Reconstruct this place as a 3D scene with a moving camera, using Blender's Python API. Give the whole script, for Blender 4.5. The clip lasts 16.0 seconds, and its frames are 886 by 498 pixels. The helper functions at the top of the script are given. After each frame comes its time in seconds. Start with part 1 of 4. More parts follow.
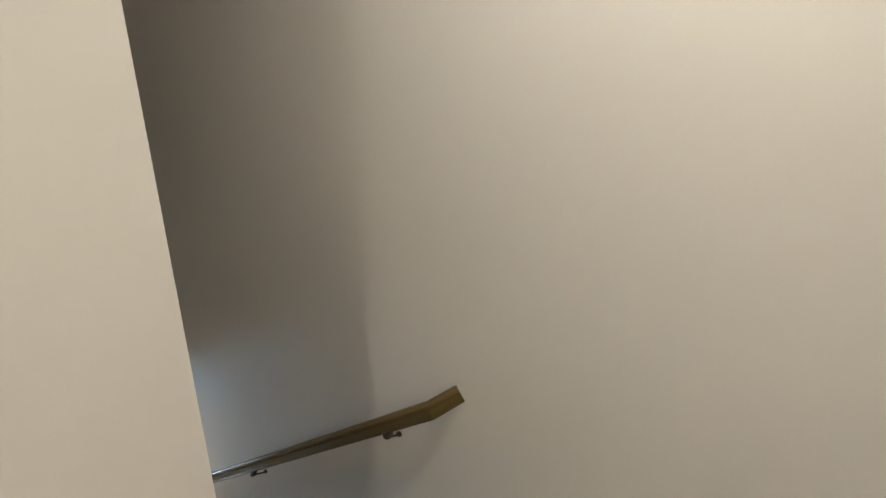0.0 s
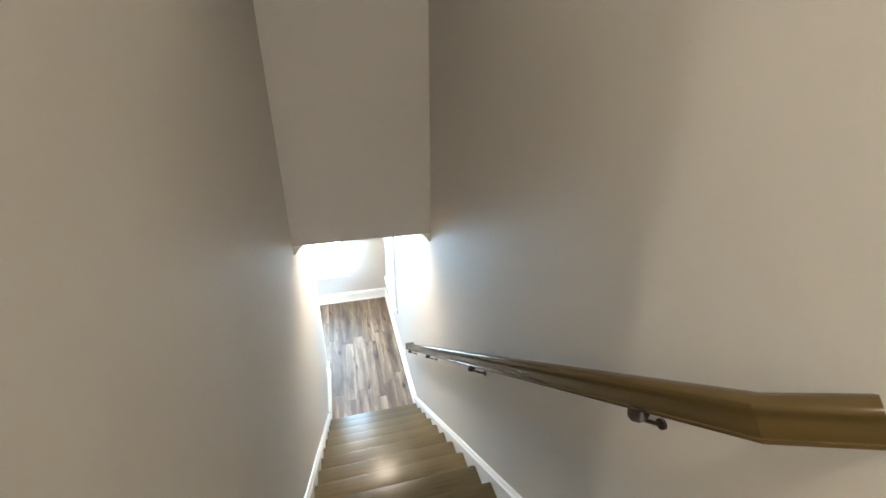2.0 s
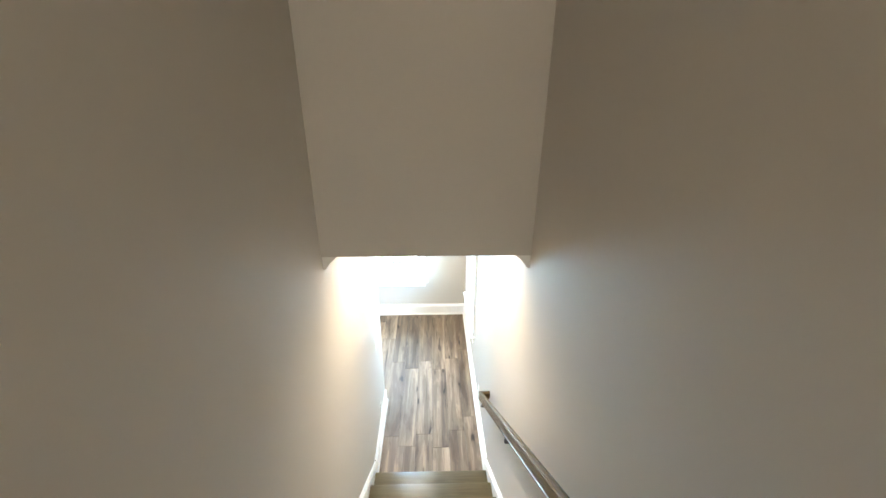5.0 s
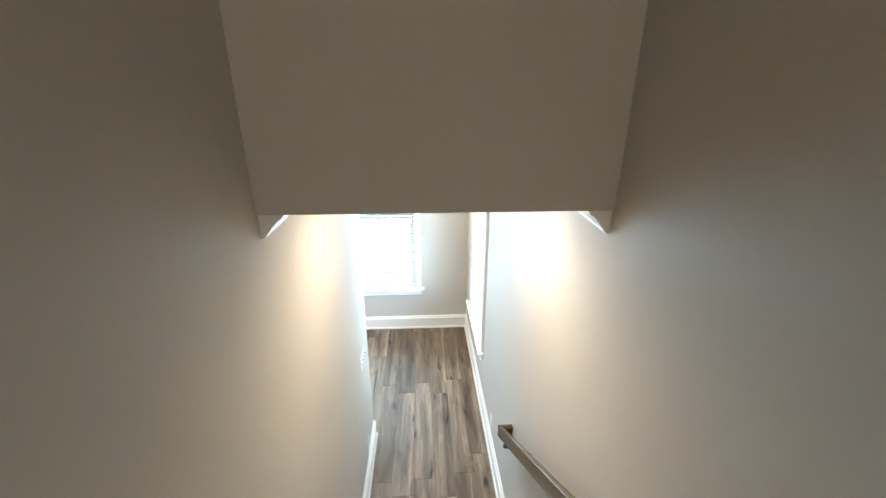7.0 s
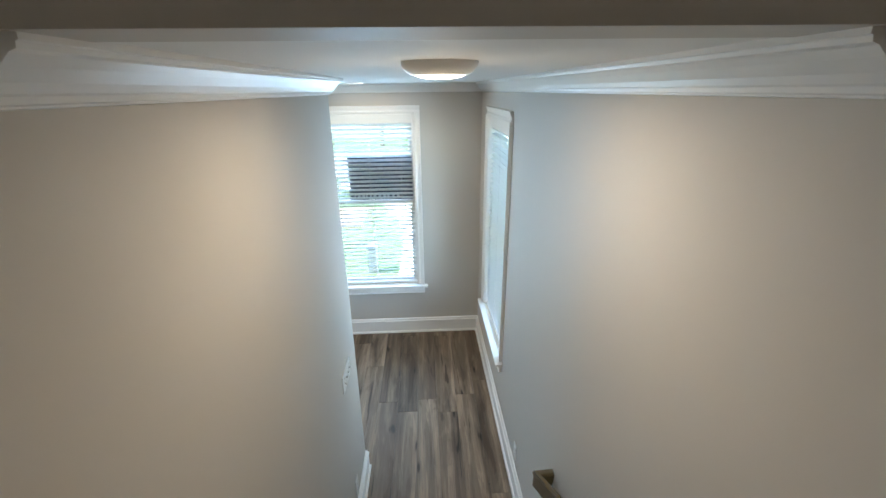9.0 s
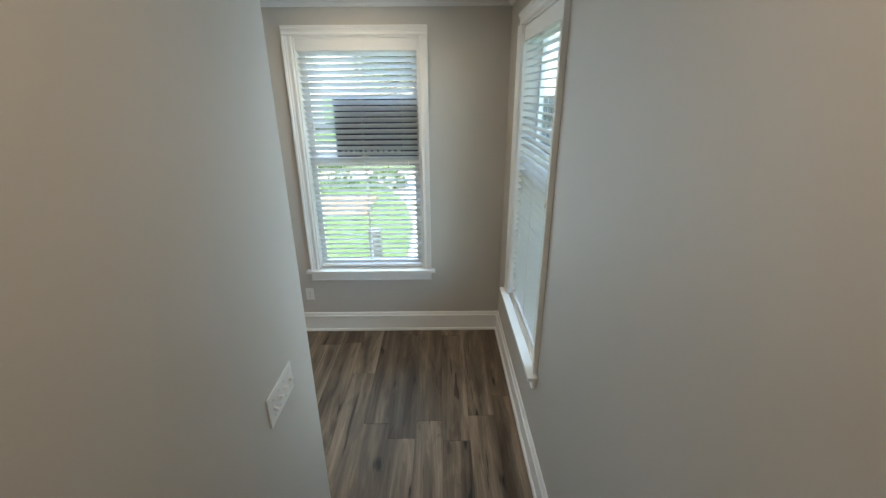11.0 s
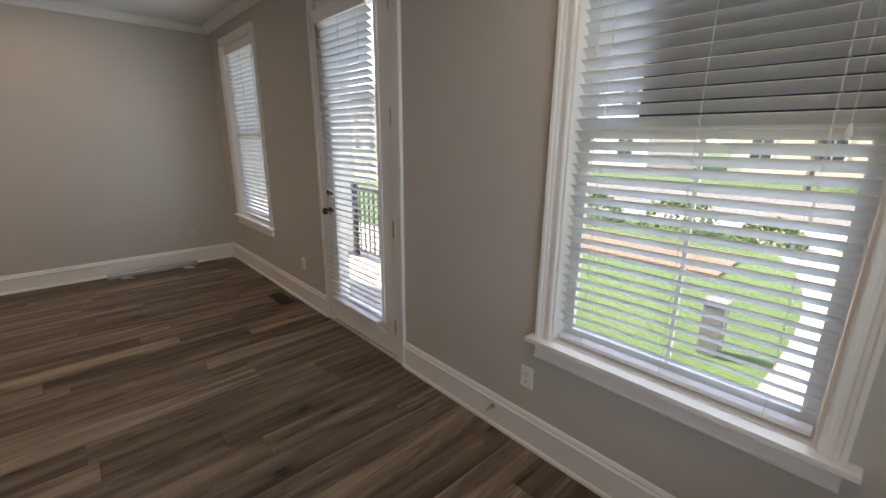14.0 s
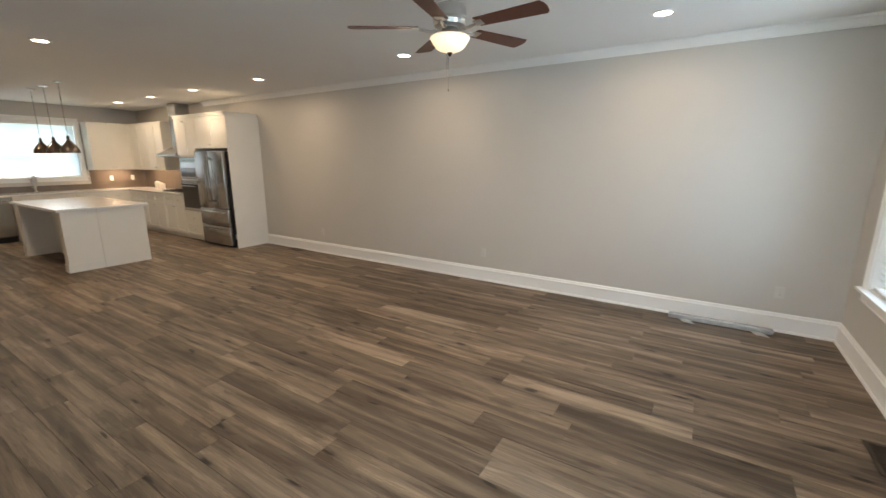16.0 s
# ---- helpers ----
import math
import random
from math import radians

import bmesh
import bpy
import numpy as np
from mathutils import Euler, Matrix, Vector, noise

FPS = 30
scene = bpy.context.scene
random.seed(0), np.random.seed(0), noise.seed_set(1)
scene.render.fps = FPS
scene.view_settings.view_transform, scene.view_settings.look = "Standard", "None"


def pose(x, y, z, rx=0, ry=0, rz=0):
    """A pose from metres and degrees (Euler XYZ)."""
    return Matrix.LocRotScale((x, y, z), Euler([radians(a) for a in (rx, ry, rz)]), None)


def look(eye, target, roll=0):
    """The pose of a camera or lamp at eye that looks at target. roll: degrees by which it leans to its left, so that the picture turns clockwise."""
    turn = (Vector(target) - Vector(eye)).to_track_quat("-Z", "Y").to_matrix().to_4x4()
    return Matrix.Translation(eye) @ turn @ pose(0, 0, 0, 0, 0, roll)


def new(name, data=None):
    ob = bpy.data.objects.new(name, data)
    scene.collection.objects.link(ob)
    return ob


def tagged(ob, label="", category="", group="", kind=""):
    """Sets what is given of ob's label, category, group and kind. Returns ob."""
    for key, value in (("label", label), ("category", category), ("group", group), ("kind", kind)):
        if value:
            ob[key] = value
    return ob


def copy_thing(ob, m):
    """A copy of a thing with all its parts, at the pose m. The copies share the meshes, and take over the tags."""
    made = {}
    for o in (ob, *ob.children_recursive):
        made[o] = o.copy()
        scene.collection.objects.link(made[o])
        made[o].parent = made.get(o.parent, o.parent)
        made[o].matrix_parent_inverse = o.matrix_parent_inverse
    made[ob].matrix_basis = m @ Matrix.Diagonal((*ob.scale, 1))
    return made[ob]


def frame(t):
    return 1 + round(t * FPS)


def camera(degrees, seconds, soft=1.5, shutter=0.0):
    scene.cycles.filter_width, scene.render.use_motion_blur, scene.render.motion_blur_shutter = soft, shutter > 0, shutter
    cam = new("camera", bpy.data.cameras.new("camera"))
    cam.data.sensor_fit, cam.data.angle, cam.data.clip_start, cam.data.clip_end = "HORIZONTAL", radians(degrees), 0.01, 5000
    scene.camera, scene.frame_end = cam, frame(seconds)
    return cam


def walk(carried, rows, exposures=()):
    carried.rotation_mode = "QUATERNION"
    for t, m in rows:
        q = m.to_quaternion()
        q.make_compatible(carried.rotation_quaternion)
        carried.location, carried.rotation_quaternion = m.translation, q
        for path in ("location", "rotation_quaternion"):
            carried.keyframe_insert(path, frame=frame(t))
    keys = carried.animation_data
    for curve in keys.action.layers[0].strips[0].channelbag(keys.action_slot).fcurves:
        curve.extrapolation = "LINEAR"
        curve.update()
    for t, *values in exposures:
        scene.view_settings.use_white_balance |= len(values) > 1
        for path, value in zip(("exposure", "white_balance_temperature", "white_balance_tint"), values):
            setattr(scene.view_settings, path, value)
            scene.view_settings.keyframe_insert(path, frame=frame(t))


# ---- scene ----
cam = camera(94.4, 16.0, shutter=0.1)
PATH = [
    (0, (-0.233, -0.165, 4.592), (1.412, 0.828, 4.039), 0.1),
    (0.5, (-0.116, -0.1, 4.415), (1.273, 1.202, 3.802), -0.3),
    (0.8, (-0.038, -0.045, 4.321), (1.19, 1.387, 3.656), -0.1),
    (1, (0.03, -0.019, 4.252), (1.143, 1.491, 3.556), 0.0),
    (1.5, (0.199, 0.059, 4.107), (1.007, 1.722, 3.343), 0.6),
    (2, (0.349, 0.282, 4.002), (0.824, 2.044, 3.184), 0.2),
    (2.5, (0.536, 0.5, 3.949), (0.767, 2.294, 3.096), -0.2),
    (3, (0.625, 0.638, 3.945), (0.694, 2.44, 3.08), -0.3),
    (3.5, (0.59, 0.885, 3.94), (0.579, 2.683, 3.064), -0.1),
    (4, (0.583, 1.072, 3.876), (0.557, 2.87, 3.0), -0.2),
    (4.5, (0.573, 1.234, 3.759), (0.587, 3.047, 2.915), 0.1),
    (7, (0.474, 2.144, 3.091), (0.574, 4.004, 2.362), 0.1),
    (7.5, (0.516, 2.295, 2.996), (0.608, 4.154, 2.265), -0.2),
    (8, (0.478, 2.495, 2.892), (0.567, 4.352, 2.157), -0.3),
    (8.5, (0.459, 2.674, 2.754), (0.543, 4.534, 2.023), -0.4),
    (9, (0.479, 2.845, 2.68), (0.561, 4.708, 1.957), -0.7),
    (11.5, (0.557, 3.922, 1.903), (0.498, 5.794, 1.202), -0.0),
    (12, (0.572, 4.136, 1.758), (0.384, 6.007, 1.075), -0.0),
    (12.5, (0.56, 4.431, 1.646), (0.166, 6.284, 1.003), 0.0),
    (13, (0.552, 4.751, 1.498), (-0.156, 6.527, 0.911), 0.1),
    (13.5, (0.502, 5.172, 1.467), (-0.55, 6.784, 0.924), 0.2),
    (14, (0.381, 5.535, 1.512), (-1.037, 6.848, 0.997), 0.5),
    (14.5, (0.143, 5.762, 1.56), (-1.584, 6.633, 1.05), 0.7),
    (15, (-0.091, 5.941, 1.579), (-2.007, 6.226, 1.083), 0.9),
    (15.5, (-0.273, 5.987, 1.594), (-2.171, 5.569, 1.124), 0.5),
    (16, (-0.48, 5.894, 1.622), (-2.131, 4.85, 1.192), 0.1),
]
EXPOSURES = [(0, 5.25, 5600, 9), (0.5, 5.3, 5600, 9), (1, 5.45, 5600, 10), (1.5, 5.75, 5750, 10), (3, 5.85, 5950, 10), (4.5, 5.85, 6200, 10), (7, 5.1, 6300, 10), (7.5, 4.9, 6150, 10), (8, 4.4, 6100, 10), (9, 3.85, 6050, 10),
             (11.5, 3.1, 6950, 13), (12.5, 3.0, 6950, 15), (13, 2.85, 7100, 18), (13.5, 2.85, 8900, 35), (14, 2.65, 7900, 26), (14.5, 2.55, 8500, 35), (15, 3.1, 7400, 21), (15.5, 3.4, 7500, 19), (16, 3.95, 7100, 17)]
walk(cam, [(t, look(eye, target, roll)) for t, eye, target, roll in PATH],
     exposures=EXPOSURES)

# ---- world, sun, exposure ----
world = bpy.data.worlds.new("World")
scene.world = world
world.use_nodes = True
wn = world.node_tree
sky = wn.nodes.new("ShaderNodeTexSky")
sky.sky_type = "NISHITA"
sky.sun_disc = False
sky.sun_elevation = radians(52)
sky.sun_rotation = radians(254)
wn.links.new(sky.outputs[0], wn.nodes["Background"].inputs[0])
wn.nodes["Background"].inputs[1].default_value = 0.15
sun = new("sun", bpy.data.lights.new("sun", "SUN"))
sun.data.energy, sun.data.angle, sun.data.color = 2.7, radians(0.53), (1.0, 0.95, 0.88)
sun.matrix_world = look((-15.5, -4.5, 20.6), (0, 0, 0))

WARM = (1.0, 0.86, 0.65)
WARMER = (1.0, 0.83, 0.60)
STAIR_W, LAND_W, HALL_W, CAN_W, FAN_W = 0.47, 0.98, 1.4, 0.72, 1.0

SKY_W = 1.15


def lamp(name, x, y, z, watts, size, color=WARM, spread=160):
    li = bpy.data.lights.new(name, "AREA")
    li.shape, li.size, li.energy, li.color, li.spread = "DISK", size, watts, color, radians(spread)
    ob = new(name, li)
    ob.location = (x, y, z)
    return ob


# ---- plan ----
XL, XE, XW = -0.015, 1.066, -5.335     # stair wall, east wall, west wall (inner faces)
YN, YS = 7.075, -6.05                  # north and south walls
CE, CU = 2.745, 6.20                    # ceilings below and above
TW = 0.12                              # inner wall thickness
YH, ZH = 3.332, 2.742                   # header over the stairs
YE = 5.174                             # end of the stair wall
YTOP = 0.324                            # corner of the stair wall at the landing
RISE, RUN, NR = 0.18, 0.258, 15
Y1 = 4.099                             # first nosing
ZL = RISE * NR                         # landing
XH, XU, YB = -1.12, -3.10, -1.40                  # hall above: west and back walls


# ---- materials ----
def nodes_of(name):
    m = bpy.data.materials.new(name)
    m.use_nodes = True
    t = m.node_tree
    return m, t, t.nodes["Principled BSDF"]


def coords(t, scale=(1, 1, 1), kind="Object"):
    c = t.nodes.new("ShaderNodeTexCoord")
    mp = t.nodes.new("ShaderNodeMapping")
    mp.inputs["Scale"].default_value = scale
    t.links.new(c.outputs[kind], mp.inputs[0])
    return mp.outputs[0]


def tex_noise(t, vec, scale, detail=4.0, rough=0.55, distort=0.0):
    n = t.nodes.new("ShaderNodeTexNoise")
    n.inputs["Scale"].default_value = scale
    n.inputs["Detail"].default_value = detail
    n.inputs["Roughness"].default_value = rough
    n.inputs["Distortion"].default_value = distort
    t.links.new(vec, n.inputs["Vector"])
    return n.outputs["Fac"]


def ramp(t, fac, stops):
    r = t.nodes.new("ShaderNodeValToRGB")
    e = r.color_ramp.elements
    while len(e) < len(stops):
        e.new(0.5)
    for el, (p, c) in zip(e, stops):
        el.position = p
        el.color = (*c, 1)
    t.links.new(fac, r.inputs[0])
    return r.outputs[0]


def mixc(t, fac, a, b, mode="MIX"):
    n = t.nodes.new("ShaderNodeMix")
    n.data_type, n.blend_type = "RGBA", mode
    for sock, v in ((n.inputs[0], fac), (n.inputs[6], a), (n.inputs[7], b)):
        if isinstance(v, (int, float)):
            sock.default_value = v
        elif isinstance(v, tuple):
            sock.default_value = (*v, 1)
        else:
            t.links.new(v, sock)
    return n.outputs[2]


def math_node(t, op, a, b):
    n = t.nodes.new("ShaderNodeMath")
    n.operation = op
    for sock, v in ((n.inputs[0], a), (n.inputs[1], b)):
        if isinstance(v, (int, float)):
            sock.default_value = v
        else:
            t.links.new(v, sock)
    return n.outputs[0]


def bump(t, bsdf, height, strength=0.2, dist=0.002):
    b = t.nodes.new("ShaderNodeBump")
    b.inputs["Strength"].default_value = strength
    b.inputs["Distance"].default_value = dist
    t.links.new(height, b.inputs["Height"])
    t.links.new(b.outputs[0], bsdf.inputs["Normal"])


def plain(name, color, rough=0.5, metal=0.0, vary=0.06, coarse=2.0, fine=60.0, relief=0.1, dist=0.001, kind="Object"):
    """A surface with stains at two scales and a fine relief."""
    m, t, b = nodes_of(name)
    v = coords(t, kind=kind)
    big, small = tex_noise(t, v, coarse, 3), tex_noise(t, v, fine, 3)
    lo = tuple(c * (1 - vary) for c in color)
    hi = tuple(min(1, c * (1 + vary)) for c in color)
    col = ramp(t, big, [(0.3, lo), (0.7, hi)])
    col = mixc(t, vary * 2, col, ramp(t, small, [(0.3, lo), (0.7, hi)]))
    t.links.new(col, b.inputs["Base Color"])
    r = t.nodes.new("ShaderNodeMapRange")
    r.inputs[3].default_value, r.inputs[4].default_value = rough * 0.85, min(1, rough * 1.15)
    t.links.new(big, r.inputs[0])
    t.links.new(r.outputs[0], b.inputs["Roughness"])
    b.inputs["Metallic"].default_value = metal
    if relief:
        bump(t, b, small, relief, dist)
    return m


def plank_material(name, source):
    """Grey-brown oak-look vinyl planks; each plank has its own tone."""
    m, t, b = nodes_of(name)
    if source == "object":
        rnd = t.nodes.new("ShaderNodeObjectInfo").outputs["Random"]
    else:
        rnd = t.nodes.new("ShaderNodeNewGeometry").outputs["Random Per Island"]
    c = t.nodes.new("ShaderNodeTexCoord")
    off = t.nodes.new("ShaderNodeCombineXYZ")
    t.links.new(math_node(t, "MULTIPLY", rnd, 37.0), off.inputs[0])
    t.links.new(math_node(t, "MULTIPLY", rnd, 91.0), off.inputs[1])
    add = t.nodes.new("ShaderNodeVectorMath")
    t.links.new(c.outputs["Object"], add.inputs[0])
    t.links.new(off.outputs[0], add.inputs[1])

    def stretched(sx, sy):
        mp = t.nodes.new("ShaderNodeMapping")
        mp.inputs["Scale"].default_value = (sx, sy, 1)
        t.links.new(add.outputs[0], mp.inputs[0])
        return mp.outputs[0]

    patches = tex_noise(t, stretched(9.0, 1.3), 1.0, 4, 0.55, 0.9)
    strips = tex_noise(t, stretched(12.5, 0.42), 1.0, 1.2, 0.45, 0.25)
    bands = tex_noise(t, stretched(24, 1.0), 1.0, 5, 0.6, 0.5)
    grain = tex_noise(t, stretched(110, 3.2), 1.6, 5, 0.68, 0.4)
    base = ramp(t, rnd, [(0.0, (0.104, 0.076, 0.054)), (0.25, (0.160, 0.119, 0.087)), (0.5, (0.200, 0.152, 0.113)),
                         (0.75, (0.130, 0.097, 0.072)), (1.0, (0.235, 0.183, 0.139))])
    col = mixc(t, 1.0, base, ramp(t, strips, [(0.30, (0.68, 0.65, 0.62)), (0.433, (0.79, 0.77, 0.74)), (0.445, (1.0, 0.99, 0.98)), (0.555, (1.04, 1.03, 1.02)), (0.567, (1.32, 1.32, 1.30)), (0.75, (1.42, 1.42, 1.40))]), "MULTIPLY")
    col = mixc(t, 1.0, col, ramp(t, patches, [(0.36, (0.66, 0.63, 0.60)), (0.415, (0.74, 0.71, 0.68)), (0.435, (0.94, 0.93, 0.91)), (0.545, (1.05, 1.05, 1.04)), (0.565, (1.25, 1.25, 1.23)), (0.68, (1.36, 1.36, 1.34))]), "MULTIPLY")
    col = mixc(t, 0.4, col, ramp(t, bands, [(0.32, (0.60, 0.57, 0.54)), (0.5, (1, 1, 1)), (0.68, (1.4, 1.38, 1.33))]), "MULTIPLY")
    col = mixc(t, 0.6, col, ramp(t, grain, [(0.3, (0.55, 0.53, 0.5)), (0.7, (1.4, 1.38, 1.35))]), "MULTIPLY")
    vor = t.nodes.new("ShaderNodeTexVoronoi")
    vor.voronoi_dimensions = "2D"
    vor.inputs["Scale"].default_value = 1.0
    warp = t.nodes.new("ShaderNodeVectorMath")
    t.links.new(stretched(7.0, 1.9), warp.inputs[0])
    wob = t.nodes.new("ShaderNodeCombineXYZ")
    t.links.new(math_node(t, "MULTIPLY", patches, 0.9), wob.inputs[0])
    t.links.new(math_node(t, "MULTIPLY", bands, 0.35), wob.inputs[1])
    t.links.new(wob.outputs[0], warp.inputs[1])
    t.links.new(warp.outputs[0], vor.inputs["Vector"])
    sep = t.nodes.new("ShaderNodeSeparateColor")
    t.links.new(vor.outputs["Color"], sep.inputs[0])
    some = math_node(t, "GREATER_THAN", sep.outputs[0], 0.84)
    halo = ramp(t, vor.outputs["Distance"], [(0.0, (1, 1, 1)), (0.08, (0.75, 0.75, 0.75)), (0.34, (0, 0, 0))])
    col = mixc(t, math_node(t, "MULTIPLY", math_node(t, "MULTIPLY", halo, some), 0.55), col, (0.045, 0.030, 0.020))
    spot = ramp(t, vor.outputs["Distance"], [(0.0, (1, 1, 1)), (0.06, (1, 1, 1)), (0.12, (0, 0, 0))])
    col = mixc(t, math_node(t, "MULTIPLY", math_node(t, "MULTIPLY", spot, some), 0.85), col, (0.016, 0.011, 0.008))
    crack = tex_noise(t, stretched(20, 0.75), 1.0, 3, 0.5, 1.0)
    col = mixc(t, 0.85, col, ramp(t, crack, [(0.315, (0.26, 0.23, 0.21)), (0.335, (1, 1, 1))]), "MULTIPLY")
    t.links.new(col, b.inputs["Base Color"])
    r = t.nodes.new("ShaderNodeMapRange")
    r.inputs[3].default_value, r.inputs[4].default_value = 0.40, 0.62
    b.inputs["Specular IOR Level"].default_value = 0.40
    t.links.new(grain, r.inputs[0])
    t.links.new(r.outputs[0], b.inputs["Roughness"])
    bump(t, b, math_node(t, "ADD", grain, patches), 0.22, 0.0018)
    return m


def tread_material():
    m, t, b = nodes_of("stained_oak_tread")
    v = coords(t, (1.3, 22, 22))
    g = tex_noise(t, v, 2.2, 5, 0.6, 0.5)
    big = tex_noise(t, coords(t), 3.0, 3)
    col = ramp(t, g, [(0.25, (0.075, 0.055, 0.022)), (0.5, (0.120, 0.091, 0.040)), (0.75, (0.170, 0.132, 0.062))])
    col = mixc(t, 0.35, col, ramp(t, big, [(0.35, (0.075, 0.055, 0.024)), (0.65, (0.155, 0.120, 0.058))]))
    rnd = t.nodes.new("ShaderNodeObjectInfo").outputs["Random"]
    col = mixc(t, 1.0, col, ramp(t, rnd, [(0.0, (0.74, 0.74, 0.72)), (0.5, (1.0, 1.0, 1.0)), (1.0, (1.26, 1.24, 1.2))]), "MULTIPLY")
    t.links.new(col, b.inputs["Base Color"])
    b.inputs["Roughness"].default_value = 0.32
    bump(t, b, g, 0.10, 0.001)
    return m


def glass_material():
    m, t, b = nodes_of("window_glass")
    out = t.nodes["Material Output"]
    tr = t.nodes.new("ShaderNodeBsdfTransparent")
    tr.inputs[0].default_value = (0.94, 0.97, 0.96, 1)
    gl = t.nodes.new("ShaderNodeBsdfGlossy")
    gl.inputs["Roughness"].default_value = 0.02
    fr = t.nodes.new("ShaderNodeLayerWeight")
    gloss = math_node(t, "ADD", math_node(t, "MULTIPLY", math_node(t, "POWER", fr.outputs["Facing"], 5.0), 0.7), 0.03)
    mx = t.nodes.new("ShaderNodeMixShader")
    t.links.new(gloss, mx.inputs[0])
    t.links.new(tr.outputs[0], mx.inputs[1])
    t.links.new(gl.outputs[0], mx.inputs[2])
    t.links.new(mx.outputs[0], out.inputs[0])
    t.nodes.remove(b)
    return m


def glow(name, color, strength):
    m, t, b = nodes_of(name)
    b.inputs["Base Color"].default_value = (0.8, 0.8, 0.78, 1)
    b.inputs["Emission Color"].default_value = (*color, 1)
    b.inputs["Emission Strength"].default_value = strength
    return m


def slat_material():
    """White faux-wood slats that let a little daylight through."""
    m, t, b = nodes_of("white_blind_slat")
    v = coords(t)
    n = tex_noise(t, v, 25, 3)
    t.links.new(ramp(t, n, [(0.3, (0.80, 0.80, 0.78)), (0.7, (0.86, 0.86, 0.85))]), b.inputs["Base Color"])
    b.inputs["Roughness"].default_value = 0.42
    out = t.nodes["Material Output"]
    tl = t.nodes.new("ShaderNodeBsdfTranslucent")
    tl.inputs[0].default_value = (0.8, 0.82, 0.82, 1)
    mx = t.nodes.new("ShaderNodeMixShader")
    mx.inputs[0].default_value = 0.64
    t.links.new(b.outputs[0], mx.inputs[1])
    t.links.new(tl.outputs[0], mx.inputs[2])
    t.links.new(mx.outputs[0], out.inputs[0])
    return m


M_WALL = plain("greige_wall_paint", (0.562, 0.532, 0.491), 0.6, 0, 0.025, 0.7, 260, 0.12, 0.0006)
M_CEIL = plain("white_ceiling_paint", (0.80, 0.80, 0.785), 0.75, 0, 0.02, 0.8, 180, 0.12, 0.0008)
M_TRIM = plain("white_trim_paint", (0.85, 0.84, 0.815), 0.32, 0, 0.02, 1.5, 40, 0.05, 0.0006)
M_CAB = plain("white_cabinet_paint", (0.80, 0.765, 0.69), 0.38, 0, 0.02, 2.0, 50, 0.04, 0.0005)
M_PLASTIC = plain("white_switch_plastic", (0.82, 0.81, 0.78), 0.3, 0, 0.01, 5, 80, 0.0)
M_GREIGE = plain("greige_switch_plastic", (0.60, 0.58, 0.54), 0.4, 0, 0.02, 5, 80, 0.0)
M_PLANK = plank_material("vinyl_plank", "object")
M_PLANKS = plank_material("vinyl_planks_far", "island")
M_TREAD = tread_material()
M_RAIL = plain("bronze_brown_rail_paint", (0.098, 0.066, 0.023), 0.22, 0.1, 0.04, 3, 90, 0.02, 0.0004)
M_BRONZE = plain("dark_bronze", (0.03, 0.022, 0.016), 0.4, 0.4, 0.1, 8, 90, 0.05)
M_NICKEL = plain("brushed_nickel", (0.55, 0.53, 0.5), 0.3, 1.0, 0.05, 8, 120, 0.04)
M_STEEL = plain("stainless_steel", (0.42, 0.41, 0.40), 0.24, 1.0, 0.05, 1.2, 140, 0.03)
M_DARK = plain("dark_steel_side", (0.035, 0.033, 0.033), 0.4, 0.3, 0.08, 3, 90, 0.03)
M_BLACKGLASS = plain("black_glass", (0.012, 0.012, 0.014), 0.08, 0, 0.05, 3, 50, 0)
M_GLASS = glass_material()
M_SLAT = slat_material()
M_CORD = plain("white_cord", (0.75, 0.75, 0.73), 0.7, 0, 0.03, 5, 100, 0)
M_QUARTZ = plain("white_quartz", (0.74, 0.72, 0.69), 0.16, 0, 0.03, 3, 30, 0)
M_TILE = plain("taupe_backsplash_tile", (0.17, 0.135, 0.11), 0.25, 0, 0.08, 6, 60, 0.03)
M_COPPER = plain("smoked_copper_glass", (0.11, 0.080, 0.062), 0.18, 0.6, 0.08, 5, 60, 0)
M_BLADE = plain("cherry_fan_blade", (0.105, 0.024, 0.010), 0.42, 0, 0.25, 4, 40, 0.04)
M_BOWL = glow("frosted_fan_bowl", (1.0, 0.76, 0.45), 0.07)
M_LAMP = glow("lit_lamp_lens", (1.0, 0.86, 0.66), 1.2)
M_VENT = plain("brown_floor_register", (0.055, 0.042, 0.03), 0.45, 0.3, 0.1, 8, 90, 0.05)
M_SIGN = plain("dark_blue_sign_board", (0.018, 0.035, 0.075), 0.5, 0, 0.1, 4, 60, 0)
M_SIGNTXT = plain("white_sign_print", (0.6, 0.62, 0.65), 0.5, 0, 0.05, 4, 60, 0)
M_BLACK = plain("black_painted_metal", (0.012, 0.012, 0.013), 0.45, 0.2, 0.1, 6, 80, 0.05)
M_RUBBER = plain("white_rubber_tip", (0.75, 0.74, 0.7), 0.6, 0, 0.03, 5, 80, 0)
M_DUCT = plain("silver_foil_wrap", (0.62, 0.63, 0.65), 0.24, 0.6, 0.12, 5, 60, 0.25, 0.003)


